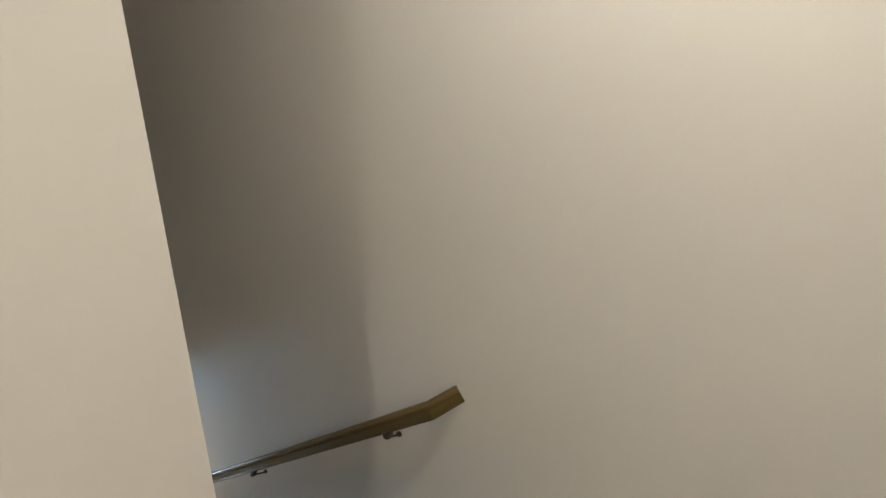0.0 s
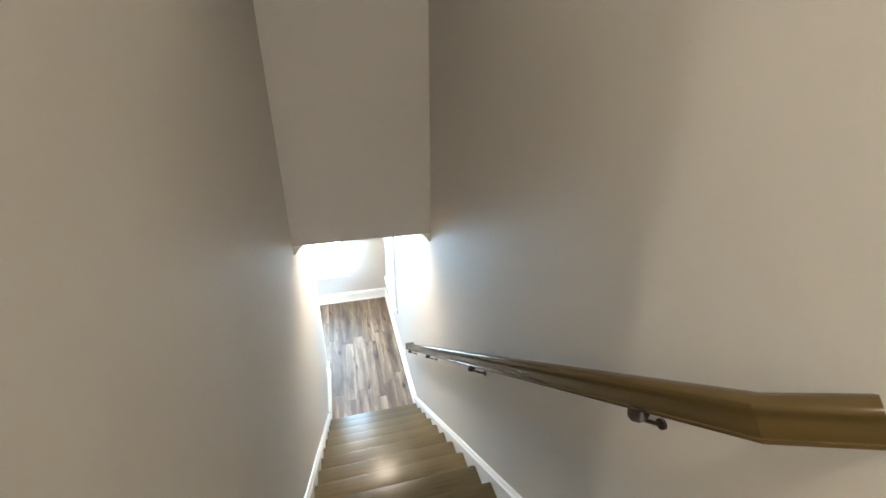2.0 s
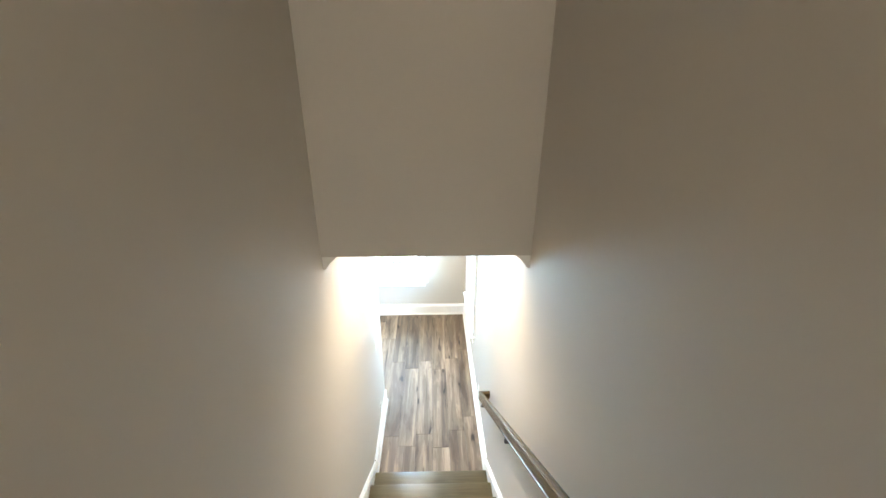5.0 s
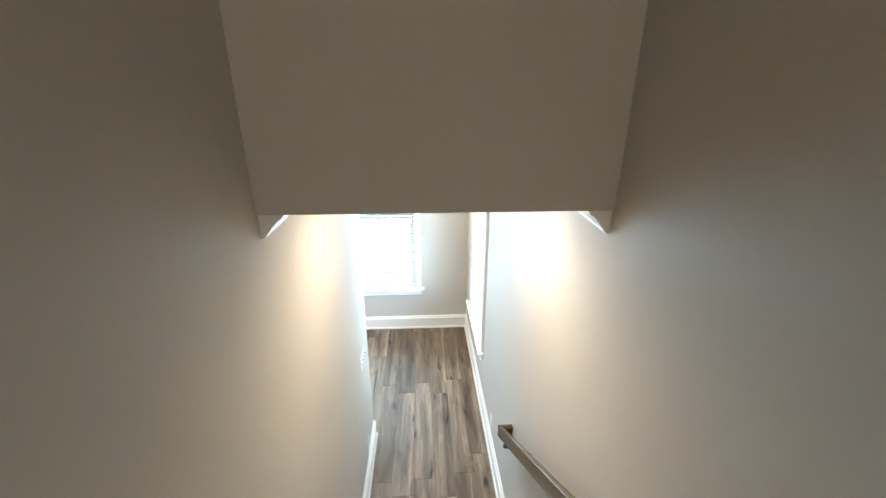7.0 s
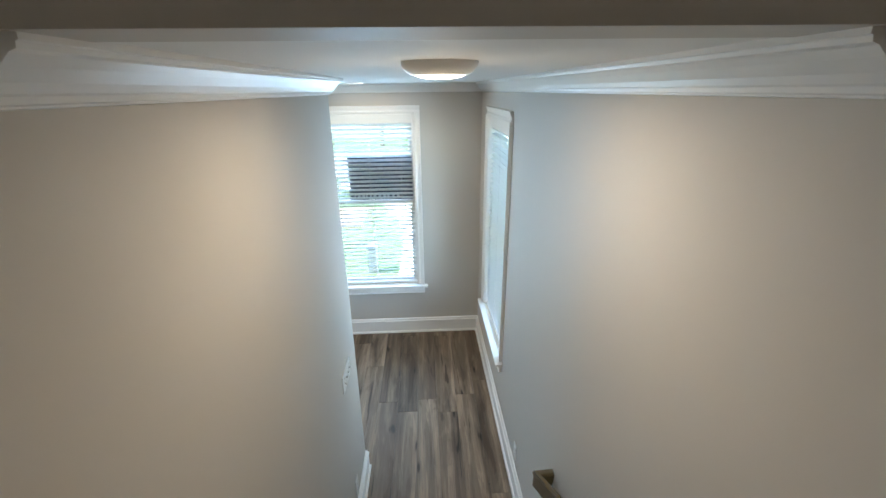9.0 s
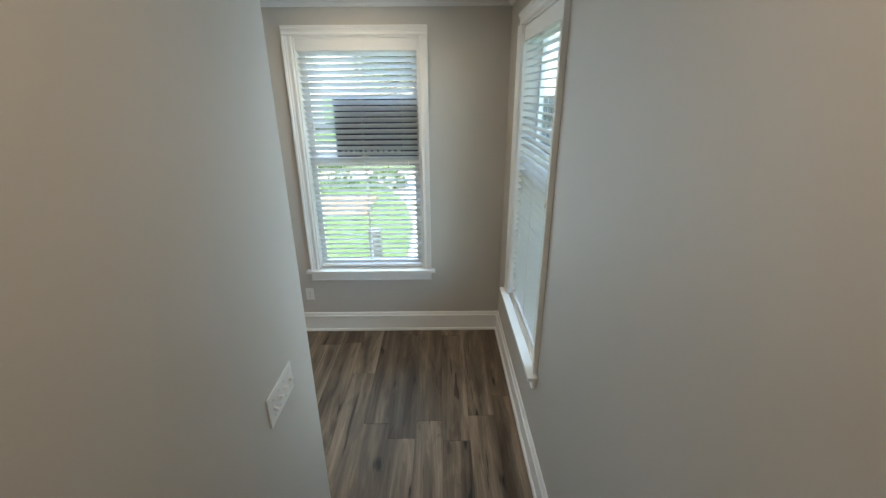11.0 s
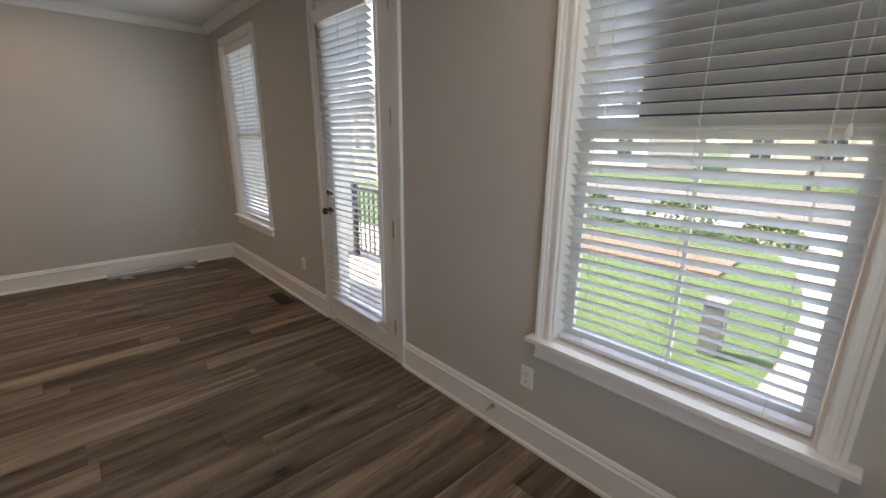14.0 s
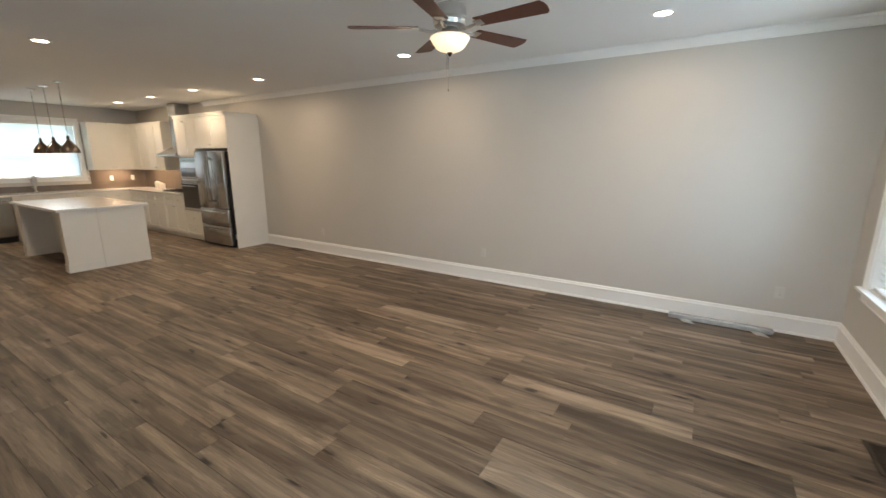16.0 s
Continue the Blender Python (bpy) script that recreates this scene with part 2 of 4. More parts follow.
# ---- building helpers ----
def box(bm, x0, x1, y0, y1, z0, z1, bevel=0.0):
    vs = [bm.verts.new((x, y, z)) for z in (z0, z1) for y in (y0, y1) for x in (x0, x1)]
    fs = [bm.faces.new([vs[i] for i in q]) for q in ((0, 2, 3, 1), (4, 5, 7, 6), (0, 1, 5, 4), (2, 6, 7, 3), (0, 4, 6, 2), (1, 3, 7, 5))]
    if bevel:
        es = {e for f in fs for e in f.edges}
        bmesh.ops.bevel(bm, geom=list(es), offset=bevel, segments=2, profile=0.5, affect="EDGES")
    return bm


def boxes(*rows, bevel=0.0):
    bm = bmesh.new()
    for r in rows:
        box(bm, *r, bevel=bevel)
    return bm


def lathe(profile, n=32, bm=None, origin=(0, 0, 0)):
    """Turns (radius, z) points about z."""
    bm = bm or bmesh.new()
    ox, oy, oz = origin
    rings = []
    for r, z in profile:
        if r < 1e-6:
            rings.append([bm.verts.new((ox, oy, oz + z))])
        else:
            rings.append([bm.verts.new((ox + r * math.cos(2 * math.pi * i / n), oy + r * math.sin(2 * math.pi * i / n), oz + z)) for i in range(n)])
    for a, b in zip(rings, rings[1:]):
        for i in range(n):
            j = (i + 1) % n
            q = [a[i % len(a)], a[j % len(a)], b[j % len(b)], b[i % len(b)]]
            q = list(dict.fromkeys(q))
            if len(q) > 2:
                bm.faces.new(q)
    return bm


def sweep(profile, path, bm=None, up=(0, 0, 1)):
    """Sweeps a closed (u, v) profile along points, mitred; u is to the right of the way, v is up."""
    bm = bm or bmesh.new()
    pts = [Vector(p) for p in path]
    upv = Vector(up)
    rings = []
    for i, p in enumerate(pts):
        d0 = (p - pts[i - 1]).normalized() if i else None
        d1 = (pts[i + 1] - p).normalized() if i + 1 < len(pts) else None
        d0, d1 = d0 or d1, d1 or d0
        s0, s1 = d0.cross(upv).normalized(), d1.cross(upv).normalized()
        side = (s0 + s1).normalized()
        side = side / max(0.2, side.dot(s0))
        d = (d0 + d1).normalized()
        v0 = s0.cross(d0).normalized()
        v1 = s1.cross(d1).normalized()
        vv = (v0 + v1).normalized()
        vv = vv / max(0.2, vv.dot(v0))
        rings.append([bm.verts.new(p + side * u + vv * v) for u, v in profile])
    n = len(profile)
    for a, b in zip(rings, rings[1:]):
        for i in range(n):
            j = (i + 1) % n
            bm.faces.new((a[i], a[j], b[j], b[i]))
    bm.faces.new(rings[0][::-1])
    bm.faces.new(rings[-1])
    return bm


def tube(path, r, n=10, bm=None):
    prof = [(r * math.cos(2 * math.pi * i / n), r * math.sin(2 * math.pi * i / n)) for i in range(n)]
    up = (0, 0, 1)
    d = Vector(path[-1]) - Vector(path[0])
    if abs(d.normalized().z) > 0.9:
        up = (0, 1, 0)
    return sweep(prof, path, bm, up)


def finish(bm, name, material, smooth=False):
    bmesh.ops.recalc_face_normals(bm, faces=bm.faces)
    me = bpy.data.meshes.new(name)
    bm.to_mesh(me)
    bm.free()
    me.materials.append(material)
    if smooth:
        me.shade_smooth()
        me.set_sharp_from_angle(angle=radians(35))
    return me


def part(name, bm, material, parent, label="", smooth=False):
    ob = new(name, finish(bm, name, material, smooth))
    ob.parent = parent
    if label:
        tagged(ob, label)
    return ob


def thing(name, label, category, group="", kind="", at=(0, 0, 0), turn=0):
    ob = new(name)
    ob.empty_display_size = 0.05
    ob.matrix_world = pose(*at, 0, 0, turn)
    return tagged(ob, label, category, group, kind)


def solid(name, bm, material, label, category, group="", kind="", smooth=False):
    return tagged(new(name, finish(bm, name, material, smooth)), label, category, group, kind)


def setting(name, bm, material, label, category, smooth=False):
    return solid(name, bm, material, label, category, kind="structure", smooth=smooth)


def wall_bm(axis, a, b, us, zs, holes=(), bm=None):
    """A wall between planes a and b of the axis ('x' or 'y'), from us[0] to us[1] and zs[0] to zs[1], with holes (u0, u1, z0, z1) through it."""
    bm = bm or bmesh.new()
    cu = sorted({us[0], us[1], *(h for q in holes for h in q[:2])})
    cz = sorted({zs[0], zs[1], *(h for q in holes for h in q[2:])})
    full = lambda i, j: 0 <= i < len(cu) - 1 and 0 <= j < len(cz) - 1 and not any(
        q[0] <= (cu[i] + cu[i + 1]) / 2 <= q[1] and q[2] <= (cz[j] + cz[j + 1]) / 2 <= q[3] for q in holes)
    P = (lambda w, u, z: (w, u, z)) if axis == "x" else (lambda w, u, z: (u, w, z))
    memo = {}

    def V(w, u, z):
        k = (w, u, z)
        if k not in memo:
            memo[k] = bm.verts.new(P(*k))
        return memo[k]

    for i in range(len(cu) - 1):
        for j in range(len(cz) - 1):
            if not full(i, j):
                continue
            u0, u1, z0, z1 = cu[i], cu[i + 1], cz[j], cz[j + 1]
            for w in (a, b):
                bm.faces.new((V(w, u0, z0), V(w, u1, z0), V(w, u1, z1), V(w, u0, z1)))
            for di, dj, q in ((-1, 0, ((u0, z0), (u0, z1))), (1, 0, ((u1, z0), (u1, z1))), (0, -1, ((u0, z0), (u1, z0))), (0, 1, ((u0, z1), (u1, z1)))):
                if not full(i + di, j + dj):
                    (p, r), (s, v) = q
                    bm.faces.new((V(a, p, r), V(a, s, v), V(b, s, v), V(b, p, r)))
    return bm


def piece(name, mesh, parent, m, label=""):
    ob = new(name, mesh)
    ob.parent = parent
    ob.matrix_basis = m
    if label:
        tagged(ob, label)
    return ob


# ---- openings ----
WIN_W, WIN_Z0, WIN_Z1 = 0.93, 0.62, 2.477
W1, W2, W3 = -0.081, -4.40, 6.118        # centres: two north windows (x), one east window (y)
DOOR_X0, DOOR_X1, DOOR_H = -2.65, -1.732, 2.475
WK0, WK1, WKZ0, WKZ1 = -4.10, -2.45, 1.22, 2.40   # kitchen window
hole = lambda c: (c - WIN_W / 2, c + WIN_W / 2, WIN_Z0, WIN_Z1)
OUT = 0.16                               # outer wall thickness

# ---- walls, ceilings ----
setting("wall_north", wall_bm("y", YN, YN + OUT, (XW - OUT, XE + OUT), (-0.3, CE + 0.25), (hole(W1), hole(W2), (DOOR_X0, DOOR_X1, -0.02, DOOR_H))),
        M_WALL, "greige painted wall with two windows and a glazed door", "wall")
setting("wall_east", wall_bm("x", XE, XE + OUT, (YB - OUT, YN), (-0.3, CU + 0.2), (hole(W3),)),
        M_WALL, "greige painted wall beside the stairs with a window", "wall")
setting("wall_west", wall_bm("x", XW - OUT, XW, (YS - OUT, YN), (-0.3, CE + 0.25)), M_WALL, "long bare greige painted wall", "wall")
setting("wall_south", wall_bm("y", YS - OUT, YS, (XW, XE + OUT), (-0.3, CE + 0.25), ((WK0, WK1, WKZ0, WKZ1),)), M_WALL, "greige kitchen wall with a wide window", "wall")
setting("wall_stair", wall_bm("x", XL - TW, XL, (YTOP, YE), (0, CU)), M_WALL, "greige painted wall between stairs and living room", "wall")
setting("wall_header", wall_bm("y", YH, YH + TW, (XL, XE), (ZH, CU)), M_WALL, "greige painted wall over the lower stairs", "wall")
for nm, r in (("wall_landing_west", (XH - TW, XH, YB - TW, YTOP + TW, 0, CE + 0.1)), ("wall_landing_north", (XH, XL - TW, YTOP, YTOP + TW, 0, CU)), ("wall_landing_south", (XH, XE, YB - TW, YB, 0, CU)),
              ("wall_hall_west", (XU - TW, XU, YB - TW, YTOP + TW, CE + 0.1, CU)), ("wall_hall_north", (XU, XH, YTOP, YTOP + TW, CE + 0.1, CU)), ("wall_hall_south", (XU, XH, YB - TW, YB, CE + 0.1, CU))):
    setting(nm, boxes(r), M_WALL, "greige painted wall around the upper landing", "wall")
setting("wall_back", boxes((XL - TW, XL, YS, YB - TW, 0, CE)), M_WALL, "plain greige wall behind the kitchen", "wall")
setting("landing_floor", boxes((XH, XE, YB, Y1 - RUN * (NR - 1) - 0.1005, ZL - 0.25, ZL)), M_TREAD, "stained wooden landing at the top of the stairs", "floor")
bm = boxes((XW, XL - TW, YTOP + TW, YN, CE, CE + 0.1), (XL - TW, XE, YE, YN, CE, CE + 0.1), (XL, XE, YH + TW, YE, CE, CE + 0.1),
           (XW, XH - TW, YS, YTOP + TW, CE, CE + 0.1), (XH - TW, XE, YS, YB - TW, CE, CE + 0.1))
setting("ceiling", bm, M_CEIL, "flat white painted ceiling", "ceiling")
setting("ceiling_upper", boxes((XU - TW, XE, YB - TW, YH, CU, CU + 0.1)), M_CEIL, "flat white painted ceiling above the stairs", "ceiling")
setting("hall_floor", boxes((XU, XH, YB, YTOP, CE + 0.1, CE + 0.112)), M_TREAD, "stained wooden hall floor beyond the landing", "floor")
setting("subfloor", boxes((XW, XE, YS, YN, -0.06, -0.012)), M_DARK, "dark floor under the planks", "floor")

# ---- crown, baseboards ----
CROWN = [(u * 0.92, v * 0.86) for u, v in [(0, 0), (0.082, 0), (0.082, -0.012), (0.078, -0.014), (0.076, -0.022), (0.066, -0.026), (0.052, -0.040), (0.036, -0.060), (0.028, -0.074), (0.022, -0.078), (0.020, -0.088), (0.013, -0.091), (0.012, -0.094), (0, -0.096)]]
BASE = [(0, 0), (0.030, 0), (0.030, 0.010), (0.026, 0.019), (0.018, 0.022), (0.018, 0.138), (0.022, 0.142), (0.022, 0.153), (0.014, 0.160), (0.014, 0.170), (0.007, 0.183), (0, 0.185)]


def run(name, profile, path, z, label, category):
    """A moulding along walls; the room is to the right of the way."""
    setting(name, sweep(profile, [(x, y, z) for x, y in path]), M_TRIM, label, category)


crown_path = [(XL, YH + 0.012), (XL, YE), (XL - TW, YE), (XL - TW, YTOP + TW + 0.002)]
run("crown_molding", CROWN, crown_path, CE, "white crown molding at the ceiling", "crown molding")
run("crown_molding", CROWN, [(XW, -2.98), (XW, YN), (XE, YN), (XE, YH + 0.012)], CE, "white crown molding at the ceiling", "crown molding")
base = "white baseboard with a molded cap"
run("baseboard", BASE, [(XL, Y1 + 0.13), (XL, YE), (XL - TW, YE), (XL - TW, YTOP + TW + 0.002)], 0, base, "baseboard")
run("baseboard", BASE, [(XW, -1.205), (XW, YN), (DOOR_X0 - 0.09, YN)], 0, base, "baseboard")
run("baseboard", BASE, [(DOOR_X1 + 0.09, YN), (XE, YN), (XE, Y1 + 0.13)], 0, base, "baseboard")


# ---- stairs ----
def nosing(n):
    return Y1 - RUN * (n - 1), RISE * n


stairs = thing("staircase", "straight enclosed staircase with stained wooden treads and white risers", "staircase", kind="structure")
TX0, TX1 = XL + 0.022, XE - 0.022
tread = bmesh.new()
box(tread, TX0, TX1, -(RUN + 0.028), 0, -0.030, 0, bevel=0.012)
tread_mesh = finish(tread, "tread", M_TREAD, True)
riser_mesh = finish(boxes((TX0, TX1, -0.016, 0, -RISE, -0.0305)), "riser", M_TRIM)
for n in range(1, NR + 1):
    y, z = nosing(n)
    if n < NR:
        piece("tread", tread_mesh, stairs, pose(0, y, z))
    else:
        piece("tread", finish(boxes((TX0, TX1, -0.10, 0, -0.028, 0.002), bevel=0.006), "tread", M_TREAD, True), stairs, pose(0, y, z))
    piece("riser", riser_mesh, stairs, pose(0, y - 0.026, z))
for x0, x1, s in ((XL + 0.001, XL + 0.022, 1), (XE - 0.022, XE - 0.001, -1)):
    bm = bmesh.new()
    slope = RISE / RUN
    lo, hi = Y1 + 0.13, YTOP
    top = lambda y: RISE + (Y1 - y) * slope + 0.028
    prof = [(lo, 0.0), (lo, top(lo)), (hi, top(hi)), (hi, top(hi) - 0.5), (Y1 - 0.3, 0.0)]
    a = [bm.verts.new((x0, y, z)) for y, z in prof]
    b = [bm.verts.new((x1, y, z)) for y, z in prof]
    bm.faces.new(a), bm.faces.new(b[::-1])
    for i in range(5):
        j = (i + 1) % 5
        bm.faces.new((a[i], a[j], b[j], b[i]))
    part("skirt_board", bm, M_TRIM, stairs, "white painted skirt board")
    cap = [(0, 0), (0.024, 0), (0.024, 0.012), (0.016, 0.020), (0.010, 0.034), (0, 0.036)]
    w = XL + 0.0005 if s > 0 else XE - 0.0005
    pth = [(w, hi, top(hi)), (w, lo, top(lo))] if s > 0 else [(w, lo, top(lo)), (w, hi, top(hi))]
    part("skirt_cap", sweep(cap, pth), M_TRIM, stairs, "molded white cap")


# ---- handrail ----
def handrail():
    th = thing("handrail", "bronze-brown molded wooden handrail with returns to the wall", "handrail")
    half = [(0.020, -0.048), (0.022, -0.046), (0.022, -0.040), (0.0195, -0.0385), (0.0195, -0.036), (0.0212, -0.0325), (0.0208, -0.020), (0.0192, -0.008), (0.0205, 0.001), (0.0248, 0.007), (0.0265, 0.013), (0.0252, 0.019), (0.020, 0.0235), (0.010, 0.0256)]
    prof = half + [(0.0, 0.0262)] + [(-u, v) for u, v in half[::-1]]
    prof = [(u * 0.76, v) for u, v in prof]
    xr = XE - 0.085
    slope = 0.703
    ya, yb = 0.635, 4.265
    za = 3.488
    zb = za - (yb - ya) * slope
    # one molded rail, mitred into the wall at both ends
    part("rail", sweep(prof, [(XE - 0.001, 0.538, za + 0.066), (xr, ya, za), (xr, yb, zb), (XE - 0.001, yb + 0.022, zb - 0.015)]), M_RAIL, th, smooth=True)
    for y in (0.86, 2.0, 3.13, 4.08):
        z = za - (y - ya) * slope - 0.057
        br = part("bracket", tube([(xr, y, z + 0.008), (xr, y, z - 0.014), (xr + 0.016, y, z - 0.040), (XE - 0.022, y, z - 0.066), (XE - 0.005, y, z - 0.072)], 0.0052), M_BRONZE, th, "dark bronze rail bracket", True)
        part("rosette", tube([(XE - 0.009, y, z - 0.072), (XE - 0.0005, y, z - 0.072)], 0.014, 18), M_BRONZE, br)
        part("saddle", sweep([(-0.014, -0.002), (0.014, -0.002), (0.014, 0.002), (-0.014, 0.002)], [(xr, y - 0.03, z + 0.005 + 0.03 * slope), (xr, y + 0.03, z + 0.005 - 0.03 * slope)]), M_BRONZE, br)


handrail()


# ---- windows ----
def make_blind(width, z0, z1, tilt, pitch=0.0435, label="", wand=True):
    """A slatted blind that hangs in the plane y = 0; the room is towards -y."""
    th = thing("window_blind", label, "blind", "window blinds")
    part("valance", boxes((-width / 2, width / 2, -0.04, -0.028, z1 - 0.085, z1), (-width / 2 + 0.003, width / 2 - 0.003, -0.028, 0.028, z1 - 0.05, z1 - 0.002), bevel=0.003), M_TRIM, th)
    bm = bmesh.new()
    half, w = 0.0268, width / 2 - 0.004
    rows = []
    for k in range(5):
        u = -half + 2 * half * k / 4
        h = 0.0045 * (1 - (u / half) ** 2)
        rows.append((u, h))
    top = [[bm.verts.new((x, u, h + 0.0014)) for u, h in rows] for x in (-w, w)]
    bot = [[bm.verts.new((x, u, h - 0.0014)) for u, h in rows] for x in (-w, w)]
    for k in range(4):
        bm.faces.new((top[0][k], top[0][k + 1], top[1][k + 1], top[1][k]))
        bm.faces.new((bot[0][k], bot[1][k], bot[1][k + 1], bot[0][k + 1]))
    for e in (0, 4):
        bm.faces.new((top[0][e], top[1][e], bot[1][e], bot[0][e]))
    for s in (0, 1):
        bm.faces.new([top[s][k] for k in range(5)] + [bot[s][k] for k in range(4, -1, -1)])
    slat = finish(bm, "slat", M_SLAT, True)
    z = z1 - 0.10
    rnd = random.Random(7)
    while z > z0 + 0.05:
        piece("slat", slat, th, pose(rnd.uniform(-0.0012, 0.0012), 0, z, tilt + rnd.uniform(-1.6, 1.6), rnd.uniform(-0.12, 0.12)))
        z -= pitch
    part("bottom_rail", boxes((-w, w, -0.025, 0.025, z0 + 0.004, z0 + 0.022), bevel=0.004), M_TRIM, th)
    for x in (-width * 0.36, 0.0, width * 0.36):
        for y in (-0.0275, 0.0275):
            part("ladder_cord", boxes((x - 0.001, x + 0.001, y - 0.0008, y + 0.0008, z0 + 0.02, z1 - 0.05)), M_CORD, th)
    if wand:
        for x, zz in ((-width * 0.42, 1.86), (width * 0.40, 1.56)):
            c = part("pull_cord", boxes((x - 0.0008, x + 0.0008, -0.0345, -0.033, zz, z1 - 0.06)), M_CORD, th)
            part("tassel", lathe([(0, 0.0), (0.008, 0.0), (0.009, 0.008), (0.004, 0.036), (0, 0.038)], 12, origin=(x, -0.0338, zz - 0.036)), M_RUBBER, c)
    return th


def make_window(name, width, z0, z1, parts_label, muntin=True, stool=True):
    """A cased single-hung window about x = 0; the wall's inner face is y = 0 and the room is towards -y."""
    th = thing(name, parts_label, "window", kind="structure")
    w = width / 2
    cw = 0.068
    cas = [(0, 0), (0, 0.011), (0.006, 0.015), (0.016, 0.015), (0.020, 0.012), (0.034, 0.012), (0.039, 0.016), (0.050, 0.018), (0.054, 0.024), (cw, 0.026), (cw, 0)]

    def casing(x0, x1, za, zb, flip):
        bm = bmesh.new()
        a, b = [], []
        for u, v in cas:
            x = x1 - u if flip else x0 + u
            a.append(bm.verts.new((x, -v, za)))
            b.append(bm.verts.new((x, -v, zb)))
        n = len(cas)
        for i in range(n):
            j = (i + 1) % n
            bm.faces.new((a[i], a[j], b[j], b[i]))
        bm.faces.new(a), bm.faces.new(b[::-1])
        return bm

    part("casing", casing(-w - cw, -w, z0 + 0.001, z1, True), M_TRIM, th)
    part("casing", casing(w, w + cw, z0 + 0.001, z1, False), M_TRIM, th)
    bm = bmesh.new()
    a = [bm.verts.new((-w - cw, -v, z1 + u)) for u, v in cas]
    b = [bm.verts.new((w + cw, -v, z1 + u)) for u, v in cas]
    for i in range(len(cas)):
        j = (i + 1) % len(cas)
        bm.faces.new((a[i], a[j], b[j], b[i]))
    bm.faces.new(a), bm.faces.new(b[::-1])
    part("head_casing", bm, M_TRIM, th)
    if stool:
        part("window_sill", boxes((-w - cw - 0.034, w + cw + 0.034, -0.058, -0.0005, z0 - 0.022, z0 + 0.0005), (-w + 0.0005, w - 0.0005, -0.0005, 0.10, z0 - 0.0015, z0 + 0.0005 + 0.003), bevel=0.002), M_TRIM, th)
        part("apron", boxes((-w - cw, w + cw, -0.020, -0.0005, z0 - 0.092, z0 - 0.0225), (-w - cw, w + cw, -0.026, -0.0005, z0 - 0.1, z0 - 0.0922), bevel=0.002), M_TRIM, th)
    j = 0.012
    part("jamb", boxes((-w, -w + j, 0, 0.15, z0 + 0.006, z1 - j), (w - j, w, 0, 0.15, z0 + 0.006, z1 - j), (-w, w, 0, 0.15, z1 - j, z1)), M_TRIM, th)
    zm = (z0 + z1) / 2 + 0.02
    for nm, za, zb, y0 in (("lower_sash", z0 + 0.008, zm + 0.02, 0.085), ("upper_sash", zm - 0.02, z1 - j - 0.001, 0.115)):
        f = 0.045
        x0, x1 = -w + j + 0.001, w - j - 0.001
        rows = [(x0, x0 + f, y0, y0 + 0.028, za, zb), (x1 - f, x1, y0, y0 + 0.028, za, zb), (x0 + f, x1 - f, y0, y0 + 0.028, za, za + f), (x0 + f, x1 - f, y0, y0 + 0.028, zb - f, zb)]
        s = part(nm, boxes(*rows), M_TRIM, th)
        if muntin:
            part("muntin", boxes((-0.007, 0.007, y0 + 0.004, y0 + 0.024, za + f, zb - f)), M_TRIM, s)
        g = part("pane", boxes((x0 + f - 0.003, x1 - f + 0.003, y0 + 0.012, y0 + 0.016, za + f - 0.003, zb - f + 0.003)), M_GLASS, s)
        g.visible_shadow = False
    part("sash_lock", boxes((-0.03, 0.03, 0.075, 0.085, zm + 0.02, zm + 0.032), bevel=0.003), M_TRIM, th)
    return th


blind_label = "white slatted blind, lowered with its slats tilted open"
for nm, at, turn, tilt, lab in (("window_1", (W1, YN, 0), 0, -37, "white cased window over a lawn, blind lowered"),
                                ("window_2", (W2, YN, 0), 0, -54, "white cased window near the room's corner, blind lowered"),
                                ("window_3", (XE, W3, 0), -90, 4, "white cased window in the side wall, blind lowered")):
    w = make_window(nm, WIN_W, WIN_Z0, WIN_Z1, lab)
    w.matrix_world = pose(*at, 0, 0, turn)
    b = make_blind(WIN_W - 0.03, WIN_Z0 + 0.012, WIN_Z1 - 0.014, tilt, label=blind_label)
    b.matrix_world = pose(*at, 0, 0, turn) @ pose(0, 0.046, 0)
wk = make_window("window_4", WK1 - WK0, WKZ0, WKZ1, "wide white kitchen window over the sink", muntin=True)
wk.matrix_world = pose((WK0 + WK1) / 2, YS, 0, 0, 0, 180)
kb = make_blind(WK1 - WK0 - 0.03, WKZ0 + 0.012, WKZ1 - 0.014, -74, label="white slatted blind lowered over the kitchen window", wand=False)
kb.matrix_world = wk.matrix_world @ pose(0, 0.046, 0)


# added area lamps in the openings, before the blinds, for the sky's light
for x, y, turn, w, watts in ((W1, YN + 0.004, 0, 0.9, SKY_W), (W2, YN + 0.004, 0, 0.9, SKY_W), (XE + 0.004, W3, -90, 0.9, SKY_W * 1.1), ((DOOR_X0 + DOOR_X1) / 2, YN - 0.075, 0, 0.7, SKY_W)):
    li = bpy.data.lights.new("sky_fill_lamp", "AREA")
    li.shape, li.size, li.size_y, li.energy, li.color = "RECTANGLE", w, 1.75, watts, (0.52, 0.78, 1.0)
    li.spread = radians(128)
    new("sky_fill_lamp", li).matrix_world = pose(x, y, 1.5, 0, 0, turn) @ pose(0, 0, 0, -90)

